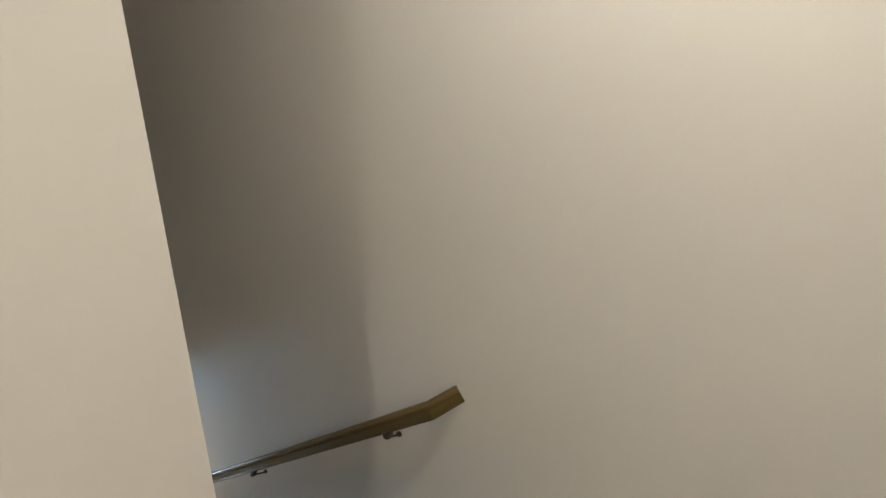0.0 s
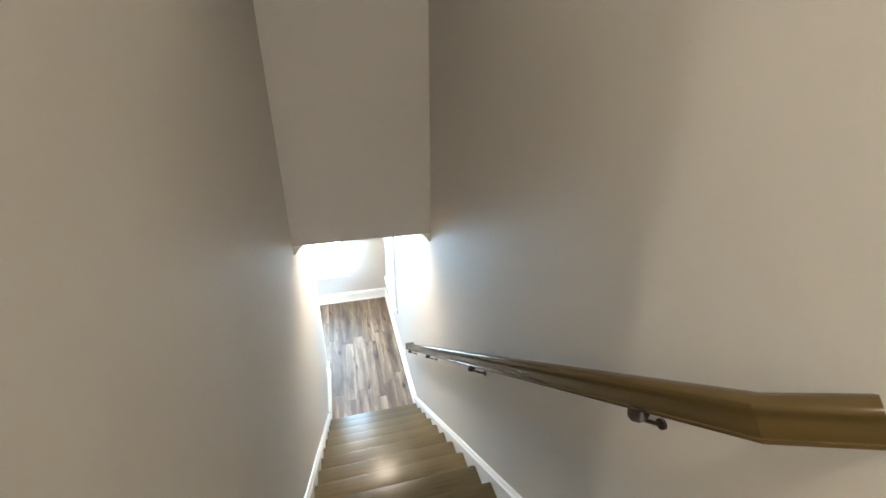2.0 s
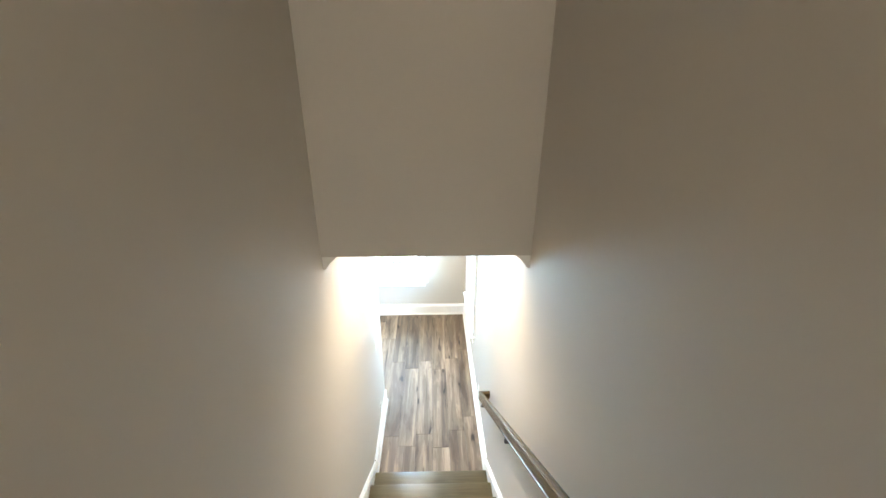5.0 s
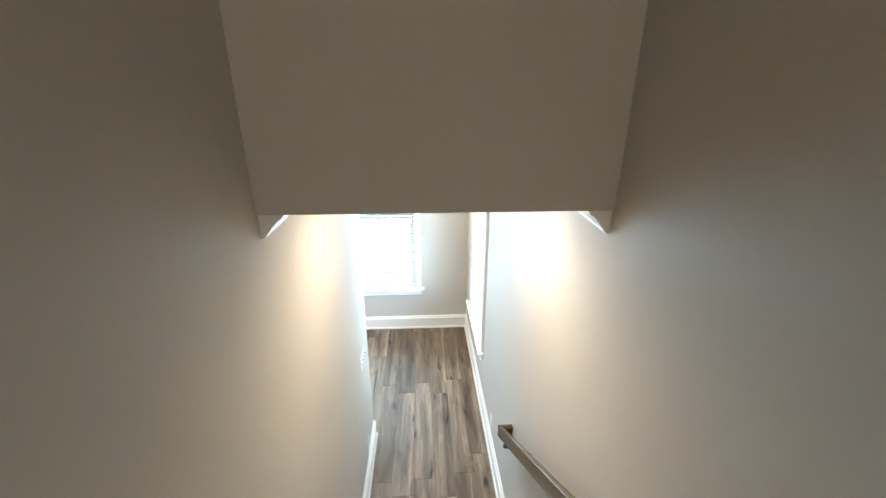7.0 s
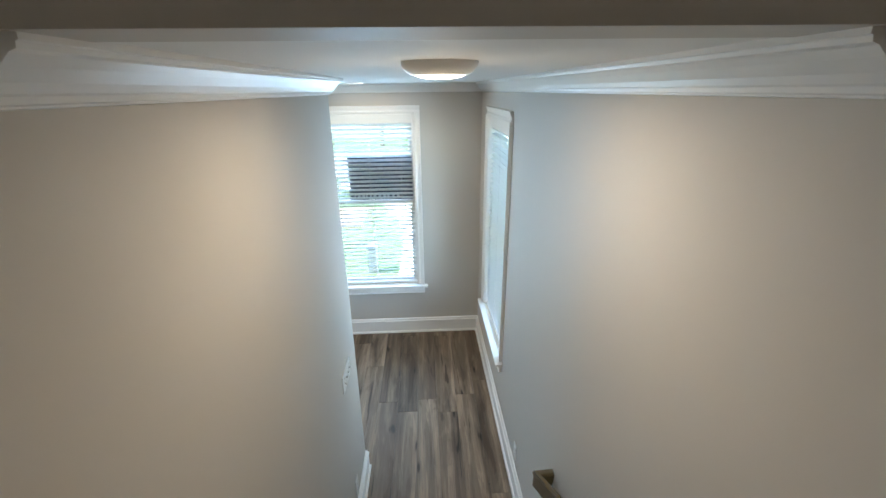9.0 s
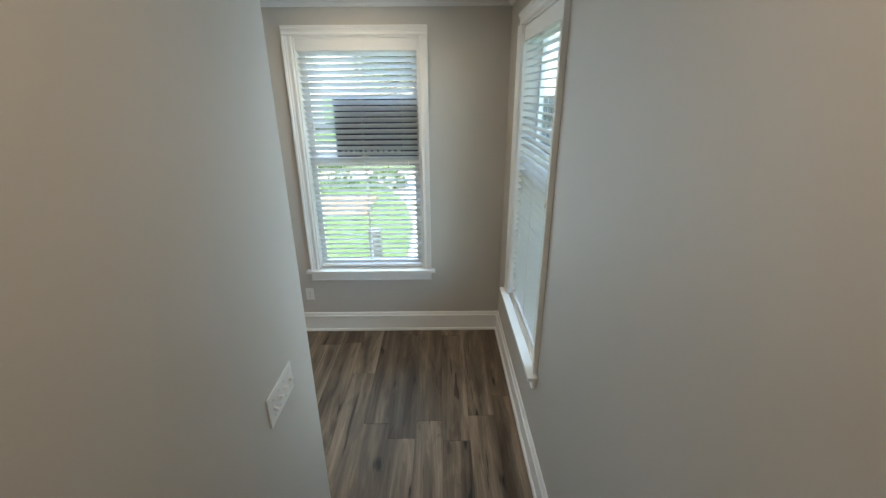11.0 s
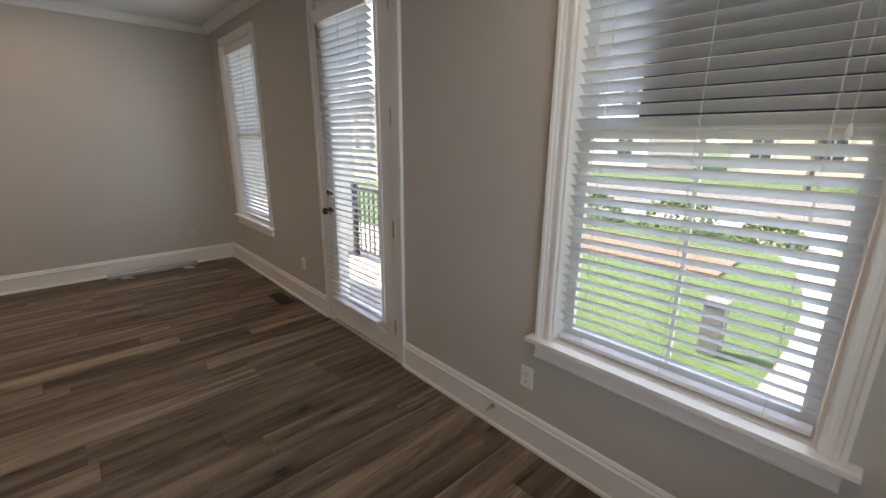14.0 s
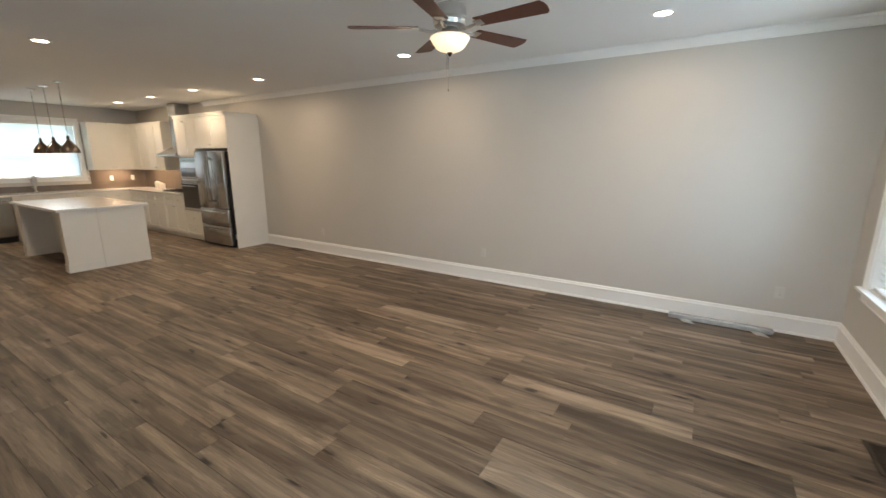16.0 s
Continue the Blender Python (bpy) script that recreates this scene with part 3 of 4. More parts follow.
# ---- patio door ----
def patio_door():
    fr = thing("door_1", "white glazed patio door, shut, with a slatted blind", "door", kind="structure")
    x0, x1, h = DOOR_X0, DOOR_X1, DOOR_H
    for a, b in ((x0 - 0.09, x0), (x1, x1 + 0.09)):
        o = a if a < x0 else b
        part("casing", boxes((a, b, YN - 0.016, YN - 0.0005, 0.001, h), (min(o, o - 0.03 * (1 if o == b else -1)), max(o, o - 0.03 * (1 if o == b else -1)), YN - 0.025, YN - 0.0155, 0.001, h), bevel=0.003), M_TRIM, fr)
    part("head_casing", boxes((x0 - 0.09, x1 + 0.09, YN - 0.018, YN - 0.0005, h + 0.0005, h + 0.09), (x0 - 0.09, x1 + 0.09, YN - 0.027, YN - 0.0175, h + 0.06, h + 0.09), bevel=0.003), M_TRIM, fr)
    part("jamb", boxes((x0, x0 + 0.012, YN, YN + 0.155, 0.02, h - 0.012), (x1 - 0.012, x1, YN, YN + 0.155, 0.02, h - 0.012), (x0, x1, YN, YN + 0.155, h - 0.012, h)), M_TRIM, fr)
    part("threshold", boxes((x0, x1, YN - 0.012, YN + 0.16, -0.015, 0.014), bevel=0.005), M_GREIGE, fr, "pale metal threshold")
    part("door_sweep", boxes((x0 + 0.016, x1 - 0.016, YN + 0.006, YN + 0.044, 0.0145, 0.0215)), M_BRONZE, fr, "dark rubber door sweep")
    a, b, zt = x0 + 0.015, x1 - 0.015, h - 0.015
    y0, y1 = YN + 0.004, YN + 0.046
    g0, g1, gz0, gz1 = a + 0.13, b - 0.165, 0.27, zt - 0.14
    slab = part("door_slab", wall_bm("y", y0, y1, (a, b), (0.022, zt), ((g0, g1, gz0, gz1),)), M_TRIM, fr)
    lip = 0.035
    part("glass_frame", boxes((g0 - lip, g0, y0 - 0.012, y0 - 0.0005, gz0 - lip, gz1 + lip), (g1, g1 + lip, y0 - 0.012, y0 - 0.0005, gz0 - lip, gz1 + lip),
                              (g0, g1, y0 - 0.012, y0 - 0.0005, gz0 - lip, gz0), (g0, g1, y0 - 0.012, y0 - 0.0005, gz1, gz1 + lip), bevel=0.003), M_TRIM, slab)
    part("panel_molding", boxes((g0 - lip, g1 + lip - 0.02, y0 - 0.016, y0 - 0.0005, 0.145, 0.165), (g0 - lip, g1 + lip - 0.02, y0 - 0.026, y0 - 0.0005, 0.1655, 0.176), bevel=0.003), M_TRIM, slab)
    g = part("pane", boxes((g0 - 0.001, g1 + 0.001, y0 + 0.018, y0 + 0.024, gz0 - 0.001, gz1 + 0.001)), M_GLASS, slab)
    g.visible_shadow = False
    kx = a + 0.038
    kn = part("door_knob", tube([(kx, y0 + 0.001, 0.96), (kx, y0 - 0.009, 0.96)], 0.032, 24), M_BRONZE, slab, "dark bronze door knob", True)
    part("knob_ball", lathe([(0, 0.0), (0.011, 0.0), (0.011, 0.022), (0.020, 0.028), (0.027, 0.042), (0.025, 0.056), (0.014, 0.064), (0, 0.066)], 24), M_BRONZE, kn, smooth=True).matrix_basis = pose(kx, y0 - 0.008, 0.96, 90)
    db = part("deadbolt", tube([(kx, y0 + 0.001, 1.10), (kx, y0 - 0.016, 1.10)], 0.028, 24), M_BRONZE, slab, "dark bronze deadbolt", True)
    part("thumb_turn", boxes((kx - 0.006, kx + 0.006, y0 - 0.034, y0 - 0.0155, 1.085, 1.115), bevel=0.003), M_BRONZE, db)
    for z in (0.26, 0.95, 1.64, 2.28):
        hg = part("hinge", boxes((b - 0.002, b + 0.016, YN - 0.005, y0 - 0.0005, z - 0.05, z + 0.05), bevel=0.002), M_NICKEL, fr, "nickel hinge")
        part("hinge_pin", tube([(b + 0.007, YN - 0.013, z - 0.055), (b + 0.007, YN - 0.013, z + 0.055)], 0.008), M_NICKEL, hg)
    bl = make_blind(0.665, 0.235, 2.36, -28, label="white slatted blind on the patio door, slats tilted open", wand=False)
    bl.matrix_world = pose((g0 + g1) / 2 - 0.0225, y0 - 0.043, 0)


patio_door()


# ---- ceiling lamps ----
def can_light(x, y, z=CE, watts=10.0):
    th = thing("ceiling_can_light", "round white recessed ceiling light, lit", "ceiling light", "recessed ceiling lights", at=(x, y, z))
    part("trim_ring", lathe([(0.062, -0.002), (0.066, -0.009), (0.085, -0.006), (0.092, 0.0), (0.062, 0.0)], 36), M_TRIM, th, smooth=True)
    part("lens", lathe([(0, -0.005), (0.0618, -0.005), (0.0618, -0.001), (0, -0.001)], 36), M_LAMP, th, "glowing lens")
    lamp("can_lamp", x, y, z - 0.014, watts, 0.12, WARMER, 180)


def disc_light(x, y, z, watts, group="flush ceiling lights", size=0.14, color=WARM, bulb=False):
    th = thing("flush_ceiling_light", "round white flush ceiling light, lit", "ceiling light", group, at=(x, y, z))
    part("rim", lathe([(0.064, -0.030), (0.068, -0.032), (0.082, -0.025), (0.094, -0.010), (0.096, 0.0), (0.064, 0.0)], 40), M_TRIM, th, smooth=True)
    part("lens", lathe([(0, -0.040), (0.03, -0.039), (0.054, -0.035), (0.0635, -0.030), (0.0635, -0.01), (0, -0.01)], 40), M_LAMP, th, "glowing lens", True)
    if bulb:
        li = bpy.data.lights.new("disc_lamp", "POINT")
        li.energy, li.color, li.shadow_soft_size = watts * 0.10, color, 0.06
        new("disc_lamp", li).location = (x, y, z - 0.105)
    lamp("disc_lamp", x, y, z - 0.046, watts * (0.90 if bulb else 1), size, color, 180)


disc_light(0.525, 3.95, CE, STAIR_W, color=(1.0, 0.78, 0.53), size=0.2, bulb=True)
disc_light(0.50, -0.22, CU, LAND_W, "upper ceiling lights")
disc_light(-2.15, -1.05, CU, HALL_W, "upper ceiling lights", 0.2)
can_light(-0.05, 6.39, watts=CAN_W)
for y in (5.46, 2.9, 0.24, -1.56, -3.05, -4.5):
    can_light(-4.40, y, watts=CAN_W * (0.9 if y < -1 else 1))
for y in (0.24, -1.56, -3.6):
    can_light(-2.05, y, watts=CAN_W * (0.9 if y < -1 else 1))


# ---- ceiling fan ----
def ceiling_fan(x, y):
    th = thing("ceiling_fan", "ceiling fan with five cherry blades, nickel motor and lit bowl", "ceiling fan", at=(x, y, 0))
    part("canopy", lathe([(0, CE), (0.070, CE), (0.070, CE - 0.02), (0.045, CE - 0.055), (0.018, CE - 0.06), (0, CE - 0.06)], 32), M_NICKEL, th, smooth=True)
    part("downrod", tube([(0, 0, CE - 0.055), (0, 0, 2.60)], 0.012, 14), M_NICKEL, th, smooth=True)
    part("motor", lathe([(0, 2.60), (0.05, 2.596), (0.090, 2.585), (0.106, 2.562), (0.110, 2.51), (0.101, 2.497), (0.108, 2.488), (0.102, 2.462), (0.07, 2.452), (0, 2.452)], 40), M_NICKEL, th, "brushed nickel motor housing", True)
    part("light_collar", lathe([(0, 2.4515), (0.050, 2.4515), (0.056, 2.436), (0.045, 2.422), (0.062, 2.414), (0.11, 2.410), (0.118, 2.402), (0.10, 2.399), (0, 2.400)], 36), M_NICKEL, th, smooth=True)
    part("bowl", lathe([(0.110, 2.399), (0.128, 2.396), (0.130, 2.389), (0.122, 2.374), (0.104, 2.346), (0.080, 2.322), (0.044, 2.308), (0.014, 2.3045), (0, 2.3045)], 40), M_BOWL, th, "frosted glass bowl, lit", True)
    part("finial", lathe([(0, 2.3045), (0.016, 2.3045), (0.018, 2.298), (0.010, 2.291), (0.008, 2.283), (0, 2.279)], 20), M_BRONZE, th, smooth=True)
    for i in range(5):
        a = 14 + 72 * i
        m = pose(0, 0, 2.442, 0, 0, a)
        iron = tube([(0.085, 0, 0.0), (0.12, 0, -0.012), (0.165, 0, -0.004), (0.20, 0, 0.004)], 0.010, 10)
        box(iron, 0.185, 0.245, -0.032, 0.032, 0.0045, 0.010, bevel=0.002)
        ob = part("blade_iron", iron, M_NICKEL, th, smooth=True)
        ob.matrix_basis = m @ pose(0, 0, 0, -10)
        bm = bmesh.new()
        out = []
        for k in range(9):
            f = k / 8
            out.append((0.205 + 0.44 * f, 0.052 + 0.017 * f))
        pts = [(u, -w) for u, w in out] + [(0.66, -0.045), (0.668, 0.0), (0.66, 0.045)] + [(u, w) for u, w in out[::-1]]
        lo = [bm.verts.new((u, w, 0.0105)) for u, w in pts]
        hi = [bm.verts.new((u, w, 0.0165)) for u, w in pts]
        bm.faces.new(lo), bm.faces.new(hi[::-1])
        for q in range(len(pts)):
            r = (q + 1) % len(pts)
            bm.faces.new((lo[q], lo[r], hi[r], hi[q]))
        ob = part("blade", bm, M_BLADE, th, "dark cherry wood blade")
        ob.matrix_basis = m @ pose(0, 0, 0, -10)
    for dx, dy, zz in ((-0.106, -0.075, 2.10), (-0.100, -0.084, 2.19)):
        c = part("pull_chain", tube([(dx * 0.6, dy * 0.6, 2.42), (dx, dy, 2.395), (dx, dy, zz)], 0.0009, 6), M_BRONZE, th)
        part("chain_fob", lathe([(0, 0), (0.003, 0.002), (0.004, 0.010), (0.002, 0.018), (0, 0.02)], 12, origin=(dx, dy, zz - 0.018)), M_BRONZE, c, smooth=True)
    lamp("fan_lamp", x, y, 2.270, FAN_W, 0.16, WARMER, 170)


ceiling_fan(-2.97, 4.37)


# ---- switches, outlets, door stop, registers ----
def outlet(m, mat=M_PLASTIC, label="white duplex wall outlet with its plate"):
    """Local: the wall is y = 0, the room towards -y."""
    th = thing("wall_outlet", label, "outlet", "wall outlets")
    part("plate", boxes((-0.035, 0.035, -0.006, -0.0004, -0.057, 0.057), bevel=0.0022), mat, th)
    for z in (-0.02, 0.02):
        s = part("socket", boxes((-0.016, 0.016, -0.0082, -0.0055, z - 0.0135, z + 0.0135), bevel=0.0012), mat, th)
        part("slots", boxes((-0.0075, -0.0055, -0.0086, -0.0079, z - 0.003, z + 0.006), (0.0055, 0.0075, -0.0086, -0.0079, z - 0.003, z + 0.006), (-0.002, 0.002, -0.0086, -0.0079, z - 0.010, z - 0.006)), M_BLACK, s)
    part("screw", tube([(0, -0.0055, 0), (0, -0.0072, 0)], 0.003, 10), M_NICKEL, th)
    th.matrix_world = m
    return th


first = outlet(pose(-0.658, YN, 0.376))
for m in (pose(-3.195, YN, 0.385), pose(XE, 4.995, 0.31, 0, 0, -90), pose(XL, 4.80, 0.30, 0, 0, 90),
          pose(-4.62, YS + 0.010, 1.16, 0, 0, 180), pose(-5.05, YS + 0.010, 1.16, 0, 0, 180),
          pose(XW + 0.010, -3.05, 1.16, 0, 0, 90)):
    copy_thing(first, m)

grey = outlet(pose(XW, 3.472, 0.385, 0, 0, 90), M_GREIGE, "pale greige duplex wall outlet with its plate")
for m in (pose(XW, 6.61, 0.385, 0, 0, 90), pose(XW, 0.337, 0.375, 0, 0, 90)):
    copy_thing(grey, m)

sw = thing("light_switch", "white four-gang toggle switch plate on the stair wall", "switch")
part("plate", boxes((-0.105, 0.105, -0.007, -0.0004, -0.057, 0.057), bevel=0.003), M_PLASTIC, sw)
for i, up in enumerate((1, 1, 1, -1)):
    x = 0.069 - 0.046 * i
    part("surround", boxes((x - 0.006, x + 0.006, -0.0085, -0.0065, -0.012, 0.012)), M_PLASTIC, sw)
    tg = part("toggle", boxes((-0.0045, 0.0045, -0.018, 0.0, -0.005, 0.005), bevel=0.0015), M_PLASTIC, sw)
    tg.matrix_basis = pose(x, -0.006, 0, -28 * up)
    for z in (-0.030, 0.030):
        part("screw", tube([(x, -0.0065, z), (x, -0.0082, z)], 0.0032, 10), M_NICKEL, sw)
sw.matrix_world = pose(XL, 4.852, 1.124, 0, 0, 90)

ds = thing("door_stop", "nickel spring door stop on the baseboard", "door stop", at=(-0.85, YN - 0.0185, 0.118))
part("base", tube([(0, 0, 0), (0, -0.008, 0)], 0.011, 16), M_NICKEL, ds, smooth=True)
part("spring", tube([(0, -0.006, 0), (0, -0.068, 0.0)], 0.0055, 12), M_NICKEL, ds, smooth=True)
part("tip", tube([(0, -0.066, 0), (0, -0.082, 0)], 0.008, 14), M_RUBBER, ds, "white rubber tip", True)


def register(x, y, turn):
    th = thing("floor_register", "brown slotted metal floor register", "vent", "floor registers", at=(x, y, 0.0005), turn=turn)
    part("frame", wall_bm("y", 0, 0.005, (-0.165, 0.165), (-0.07, 0.07), ((-0.14, 0.14, -0.048, 0.048),)), M_VENT, th).matrix_basis = pose(0, 0, 0.0, 90) @ pose(0, 0, 0)
    part("backing", boxes((-0.14, 0.14, -0.048, 0.048, 0.0003, 0.0012)), M_BLACK, th)
    sl = finish(boxes((-0.0035, 0.0035, -0.048, 0.048, 0.0013, 0.0046)), "slat", M_VENT)
    for i in range(19):
        piece("slat", sl, th, pose(-0.13 + i * 0.26 / 18, 0, 0))
    th.matrix_world = pose(x, y, 0.0055, 0, 0, turn)
    return th


register(-3.43, 6.92, 0)
register(-5.22, -0.25, 90)

# a long foil-wrapped strip on the floor along the west wall
wrap = thing("wrapped_strip", "long silver plastic-wrapped strip lying along the baseboard", "package", at=(-5.20, 6.16, 0))
bm = bmesh.new()
n = 26
rr = random.Random(5)
rings = []
for i in range(n):
    y = -0.435 + 0.87 * i / (n - 1)
    ring = []
    for k in range(12):
        a = 2 * math.pi * k / 12
        r = 1 + rr.uniform(-0.015, 0.015)
        ring.append(bm.verts.new((0.038 * r * math.copysign(abs(math.cos(a)) ** 0.3, math.cos(a)), y, 0.0275 + 0.0245 * r * math.copysign(abs(math.sin(a)) ** 0.3, math.sin(a)))))
    rings.append(ring)
for a, b in zip(rings, rings[1:]):
    for k in range(12):
        bm.faces.new((a[k], a[(k + 1) % 12], b[(k + 1) % 12], b[k]))
bm.faces.new(rings[0][::-1]), bm.faces.new(rings[-1])
part("wrapped_body", bm, M_DUCT, wrap, smooth=True)
for yy, t in ((-0.30, 25), (0.30, -30)):
    bm = bmesh.new()
    g = [[bm.verts.new((0.03 + 0.022 * u, yy + 0.05 * (v - 1) + 0.02 * u, 0.012 - 0.005 * u + 0.006 * ((u + v) % 2))) for v in range(3)] for u in range(4)]
    for u in range(3):
        for v in range(2):
            bm.faces.new((g[u][v], g[u + 1][v], g[u + 1][v + 1], g[u][v + 1]))
    bmesh.ops.solidify(bm, geom=bm.faces[:], thickness=0.0015)
    part("loose_flap", bm, M_RUBBER, wrap, "loose plastic flap")

# sign board standing in the window
sg = thing("window_sign", "dark blue printed sign board standing in the window", "sign")
part("board", boxes((-0.31, 0.355, 7.172, 7.177, 1.592, 2.045)), M_SIGN, sg)
x = -0.27
rr = random.Random(3)
while x < 0.2:
    w = rr.uniform(0.015, 0.035)
    part("printed_bar", boxes((x, x + w, 7.1700, 7.1719, 1.62, 1.645)), M_SIGNTXT, sg)
    x += w + rr.uniform(0.010, 0.03)
part("printed_bar", boxes((0.10, 0.30, 7.1700, 7.1719, 1.70, 1.715)), M_SIGNTXT, sg)


# ---- kitchen ----
def shaker(x0, x1, z0, z1, rail=0.055):
    """A shaker door front; its back is y = 0 and it faces -y."""
    t, r = 0.02, rail
    bm = boxes((x0, x0 + r, -t, 0, z0, z1), (x1 - r, x1, -t, 0, z0, z1), (x0 + r, x1 - r, -t, 0, z0, z0 + r), (x0 + r, x1 - r, -t, 0, z1 - r, z1), (x0 + r, x1 - r, -0.010, 0, z0 + r, z1 - r))
    return bm


def knob_bm(x, z):
    return tube([(x, -0.0195, z), (x, -0.026, z), (x, -0.042, z)], 0.011, 12)


def cabinet(name, label, w, d, z0, z1, fronts, m, toe=True, group="kitchen cabinets", crown=False):
    """Local: the front is y = 0 facing -y; x from 0 to w."""
    th = thing(name, label, "cabinet", group)
    if toe:
        part("body", boxes((0.0, w, 0.0005, d, z0 + 0.10, z1), (0.0, w, 0.07, d, z0, z0 + 0.0995)), M_CAB, th)
    else:
        part("body", boxes((0.0, w, 0.0005, d, z0, z1)), M_CAB, th)
    for kind, a, b, c, e in fronts:
        f = part(kind, shaker(a + 0.002, b - 0.002, c + 0.002, e - 0.002, 0.055 if e - c > 0.25 else 0.035), M_CAB, th)
        if kind == "drawer":
            part("handle", knob_bm((a + b) / 2, (c + e) / 2), M_NICKEL, f, "nickel knob", True)
        else:
            kx = b - 0.03 if a < w / 2 - 0.01 else a + 0.03
            part("handle", knob_bm(kx, e - 0.06 if z0 < 0.5 else c + 0.06), M_NICKEL, f, "nickel knob", True)
    if crown:
        part("cornice", boxes((0.0, w, -0.035, d, z1 + 0.0005, z1 + 0.045), (0.0, w, -0.05, d, z1 + 0.0455, z1 + 0.06), bevel=0.004), M_CAB, th)
    th.matrix_world = m
    return th


FX = XW + 0.61                 # front plane of the west run
west = lambda y: pose(FX, y, 0, 0, 0, 90)
FRONT_S = YS + 0.61
south = lambda x: pose(x, FRONT_S, 0, 0, 0, 180)

pan = setting("fridge_panel", boxes((XW, FX + 0.02, -1.242, -1.220, 0, 2.36)), M_CAB, "tall white cabinet panel beside the refrigerator", "panel")
cabinet("wall_cabinet", "white shaker cabinet over the refrigerator", 1.07, 0.60, 1.80, 2.36, (("cabinet_door", 0, 0.535, 1.80, 2.36), ("cabinet_door", 0.535, 1.07, 1.80, 2.36)), west(-2.315), False, crown=True)
oven = cabinet("oven_tower", "tall white oven cabinet with built-in microwave and oven", 0.665, 0.60, 0, 2.36,
               (("drawer", 0, 0.665, 0.11, 0.33), ("drawer", 0, 0.665, 0.33, 0.56), ("cabinet_door", 0, 0.333, 1.68, 2.36), ("cabinet_door", 0.333, 0.665, 1.68, 2.36)), west(-2.982), crown=True)
ov = part("oven_door", boxes((0.03, 0.635, -0.03, 0, 0.62, 1.13), bevel=0.004), M_BLACKGLASS, oven, "black glass oven door")
for z0, z1, y1 in ((0.60, 0.66, -0.0305), (1.135, 1.20, 0.0)):
    part("oven_trim", boxes((0.03, 0.635, -0.034, y1, z0, z1)), M_STEEL, oven)
part("oven_handle", tube([(0.08, -0.06, 1.09), (0.585, -0.06, 1.09)], 0.010, 12), M_STEEL, ov, smooth=True)
mw = part("microwave", boxes((0.03, 0.635, -0.03, 0, 1.215, 1.63), bevel=0.004), M_STEEL, oven, "stainless built-in microwave")
part("microwave_window", boxes((0.07, 0.595, -0.034, -0.0305, 1.27, 1.44)), M_BLACKGLASS, mw)
part("vent_grille", boxes((0.05, 0.615, -0.033, -0.0305, 1.55, 1.56), (0.05, 0.615, -0.033, -0.0305, 1.575, 1.585), (0.05, 0.615, -0.033, -0.0305, 1.60, 1.61)), M_BLACK, mw)


def refrigerator():
    th = thing("refrigerator", "stainless french-door refrigerator with two bottom drawers", "refrigerator")
    w = 0.91
    part("body", boxes((0, w, 0.0, 0.66, 0.03, 1.74), bevel=0.005), M_DARK, th, "dark grey cabinet sides")
    part("base_grille", boxes((0.01, w - 0.01, 0.01, 0.05, 0.0, 0.0295)), M_BLACK, th)
    for a, b, c, e, nm in ((0.0, w / 2 - 0.003, 0.72, 1.75, "door"), (w / 2 + 0.003, w, 0.72, 1.75, "door"), (0, w, 0.40, 0.712, "drawer"), (0, w, 0.04, 0.392, "drawer")):
        bm = bmesh.new()
        box(bm, a, b, -0.075, -0.004, c, e, bevel=0.012)
        d = part(nm, bm, M_STEEL, th, smooth=True)
        if nm == "door":
            x = b - 0.05 if a < 0.1 else a + 0.05
            part("handle", tube([(x, -0.075, c + 0.12), (x, -0.125, c + 0.15), (x, -0.132, (c + e) / 2), (x, -0.125, e - 0.15), (x, -0.075, e - 0.12)], 0.012, 12), M_STEEL, d, smooth=True)
        else:
            part("handle", tube([(0.08, -0.075, e - 0.06), (0.11, -0.12, e - 0.06), (w - 0.11, -0.12, e - 0.06), (w - 0.08, -0.075, e - 0.06)], 0.012, 12), M_STEEL, d, smooth=True)
    part("label_sticker", boxes((w + 0.0002, w + 0.0012, 0.03, 0.11, 0.16, 0.25)), M_PLASTIC, th, "small white sticker")
    th.matrix_world = pose(FX + 0.02, -2.237, 0, 0, 0, 90)


refrigerator()
cabinet("base_cabinet", "white shaker base cabinet with drawers over doors", 0.84, 0.60, 0, 0.88, (("drawer", 0, 0.42, 0.70, 0.87), ("drawer", 0.42, 0.84, 0.70, 0.87), ("cabinet_door", 0, 0.42, 0.11, 0.70), ("cabinet_door", 0.42, 0.84, 0.11, 0.70)), west(-3.827))
cabinet("base_cabinet", "white shaker base cabinet with drawers over doors", 0.84, 0.60, 0, 0.88, (("drawer", 0, 0.42, 0.70, 0.87), ("drawer", 0.42, 0.84, 0.70, 0.87), ("cabinet_door", 0, 0.42, 0.11, 0.70), ("cabinet_door", 0.42, 0.84, 0.11, 0.70)), west(-4.672))
cabinet("base_cabinet", "white shaker base cabinet in the corner", 0.75, 0.60, 0, 0.88, (("drawer", 0, 0.75, 0.70, 0.87), ("cabinet_door", 0, 0.375, 0.11, 0.70), ("cabinet_door", 0.375, 0.75, 0.11, 0.70)), west(-5.430))
cabinet("base_cabinet", "white shaker base cabinet under the window", 0.98, 0.60, 0, 0.88, (("drawer", 0, 0.49, 0.70, 0.87), ("drawer", 0.49, 0.98, 0.70, 0.87), ("cabinet_door", 0, 0.49, 0.11, 0.70), ("cabinet_door", 0.49, 0.98, 0.11, 0.70)), south(-3.74))
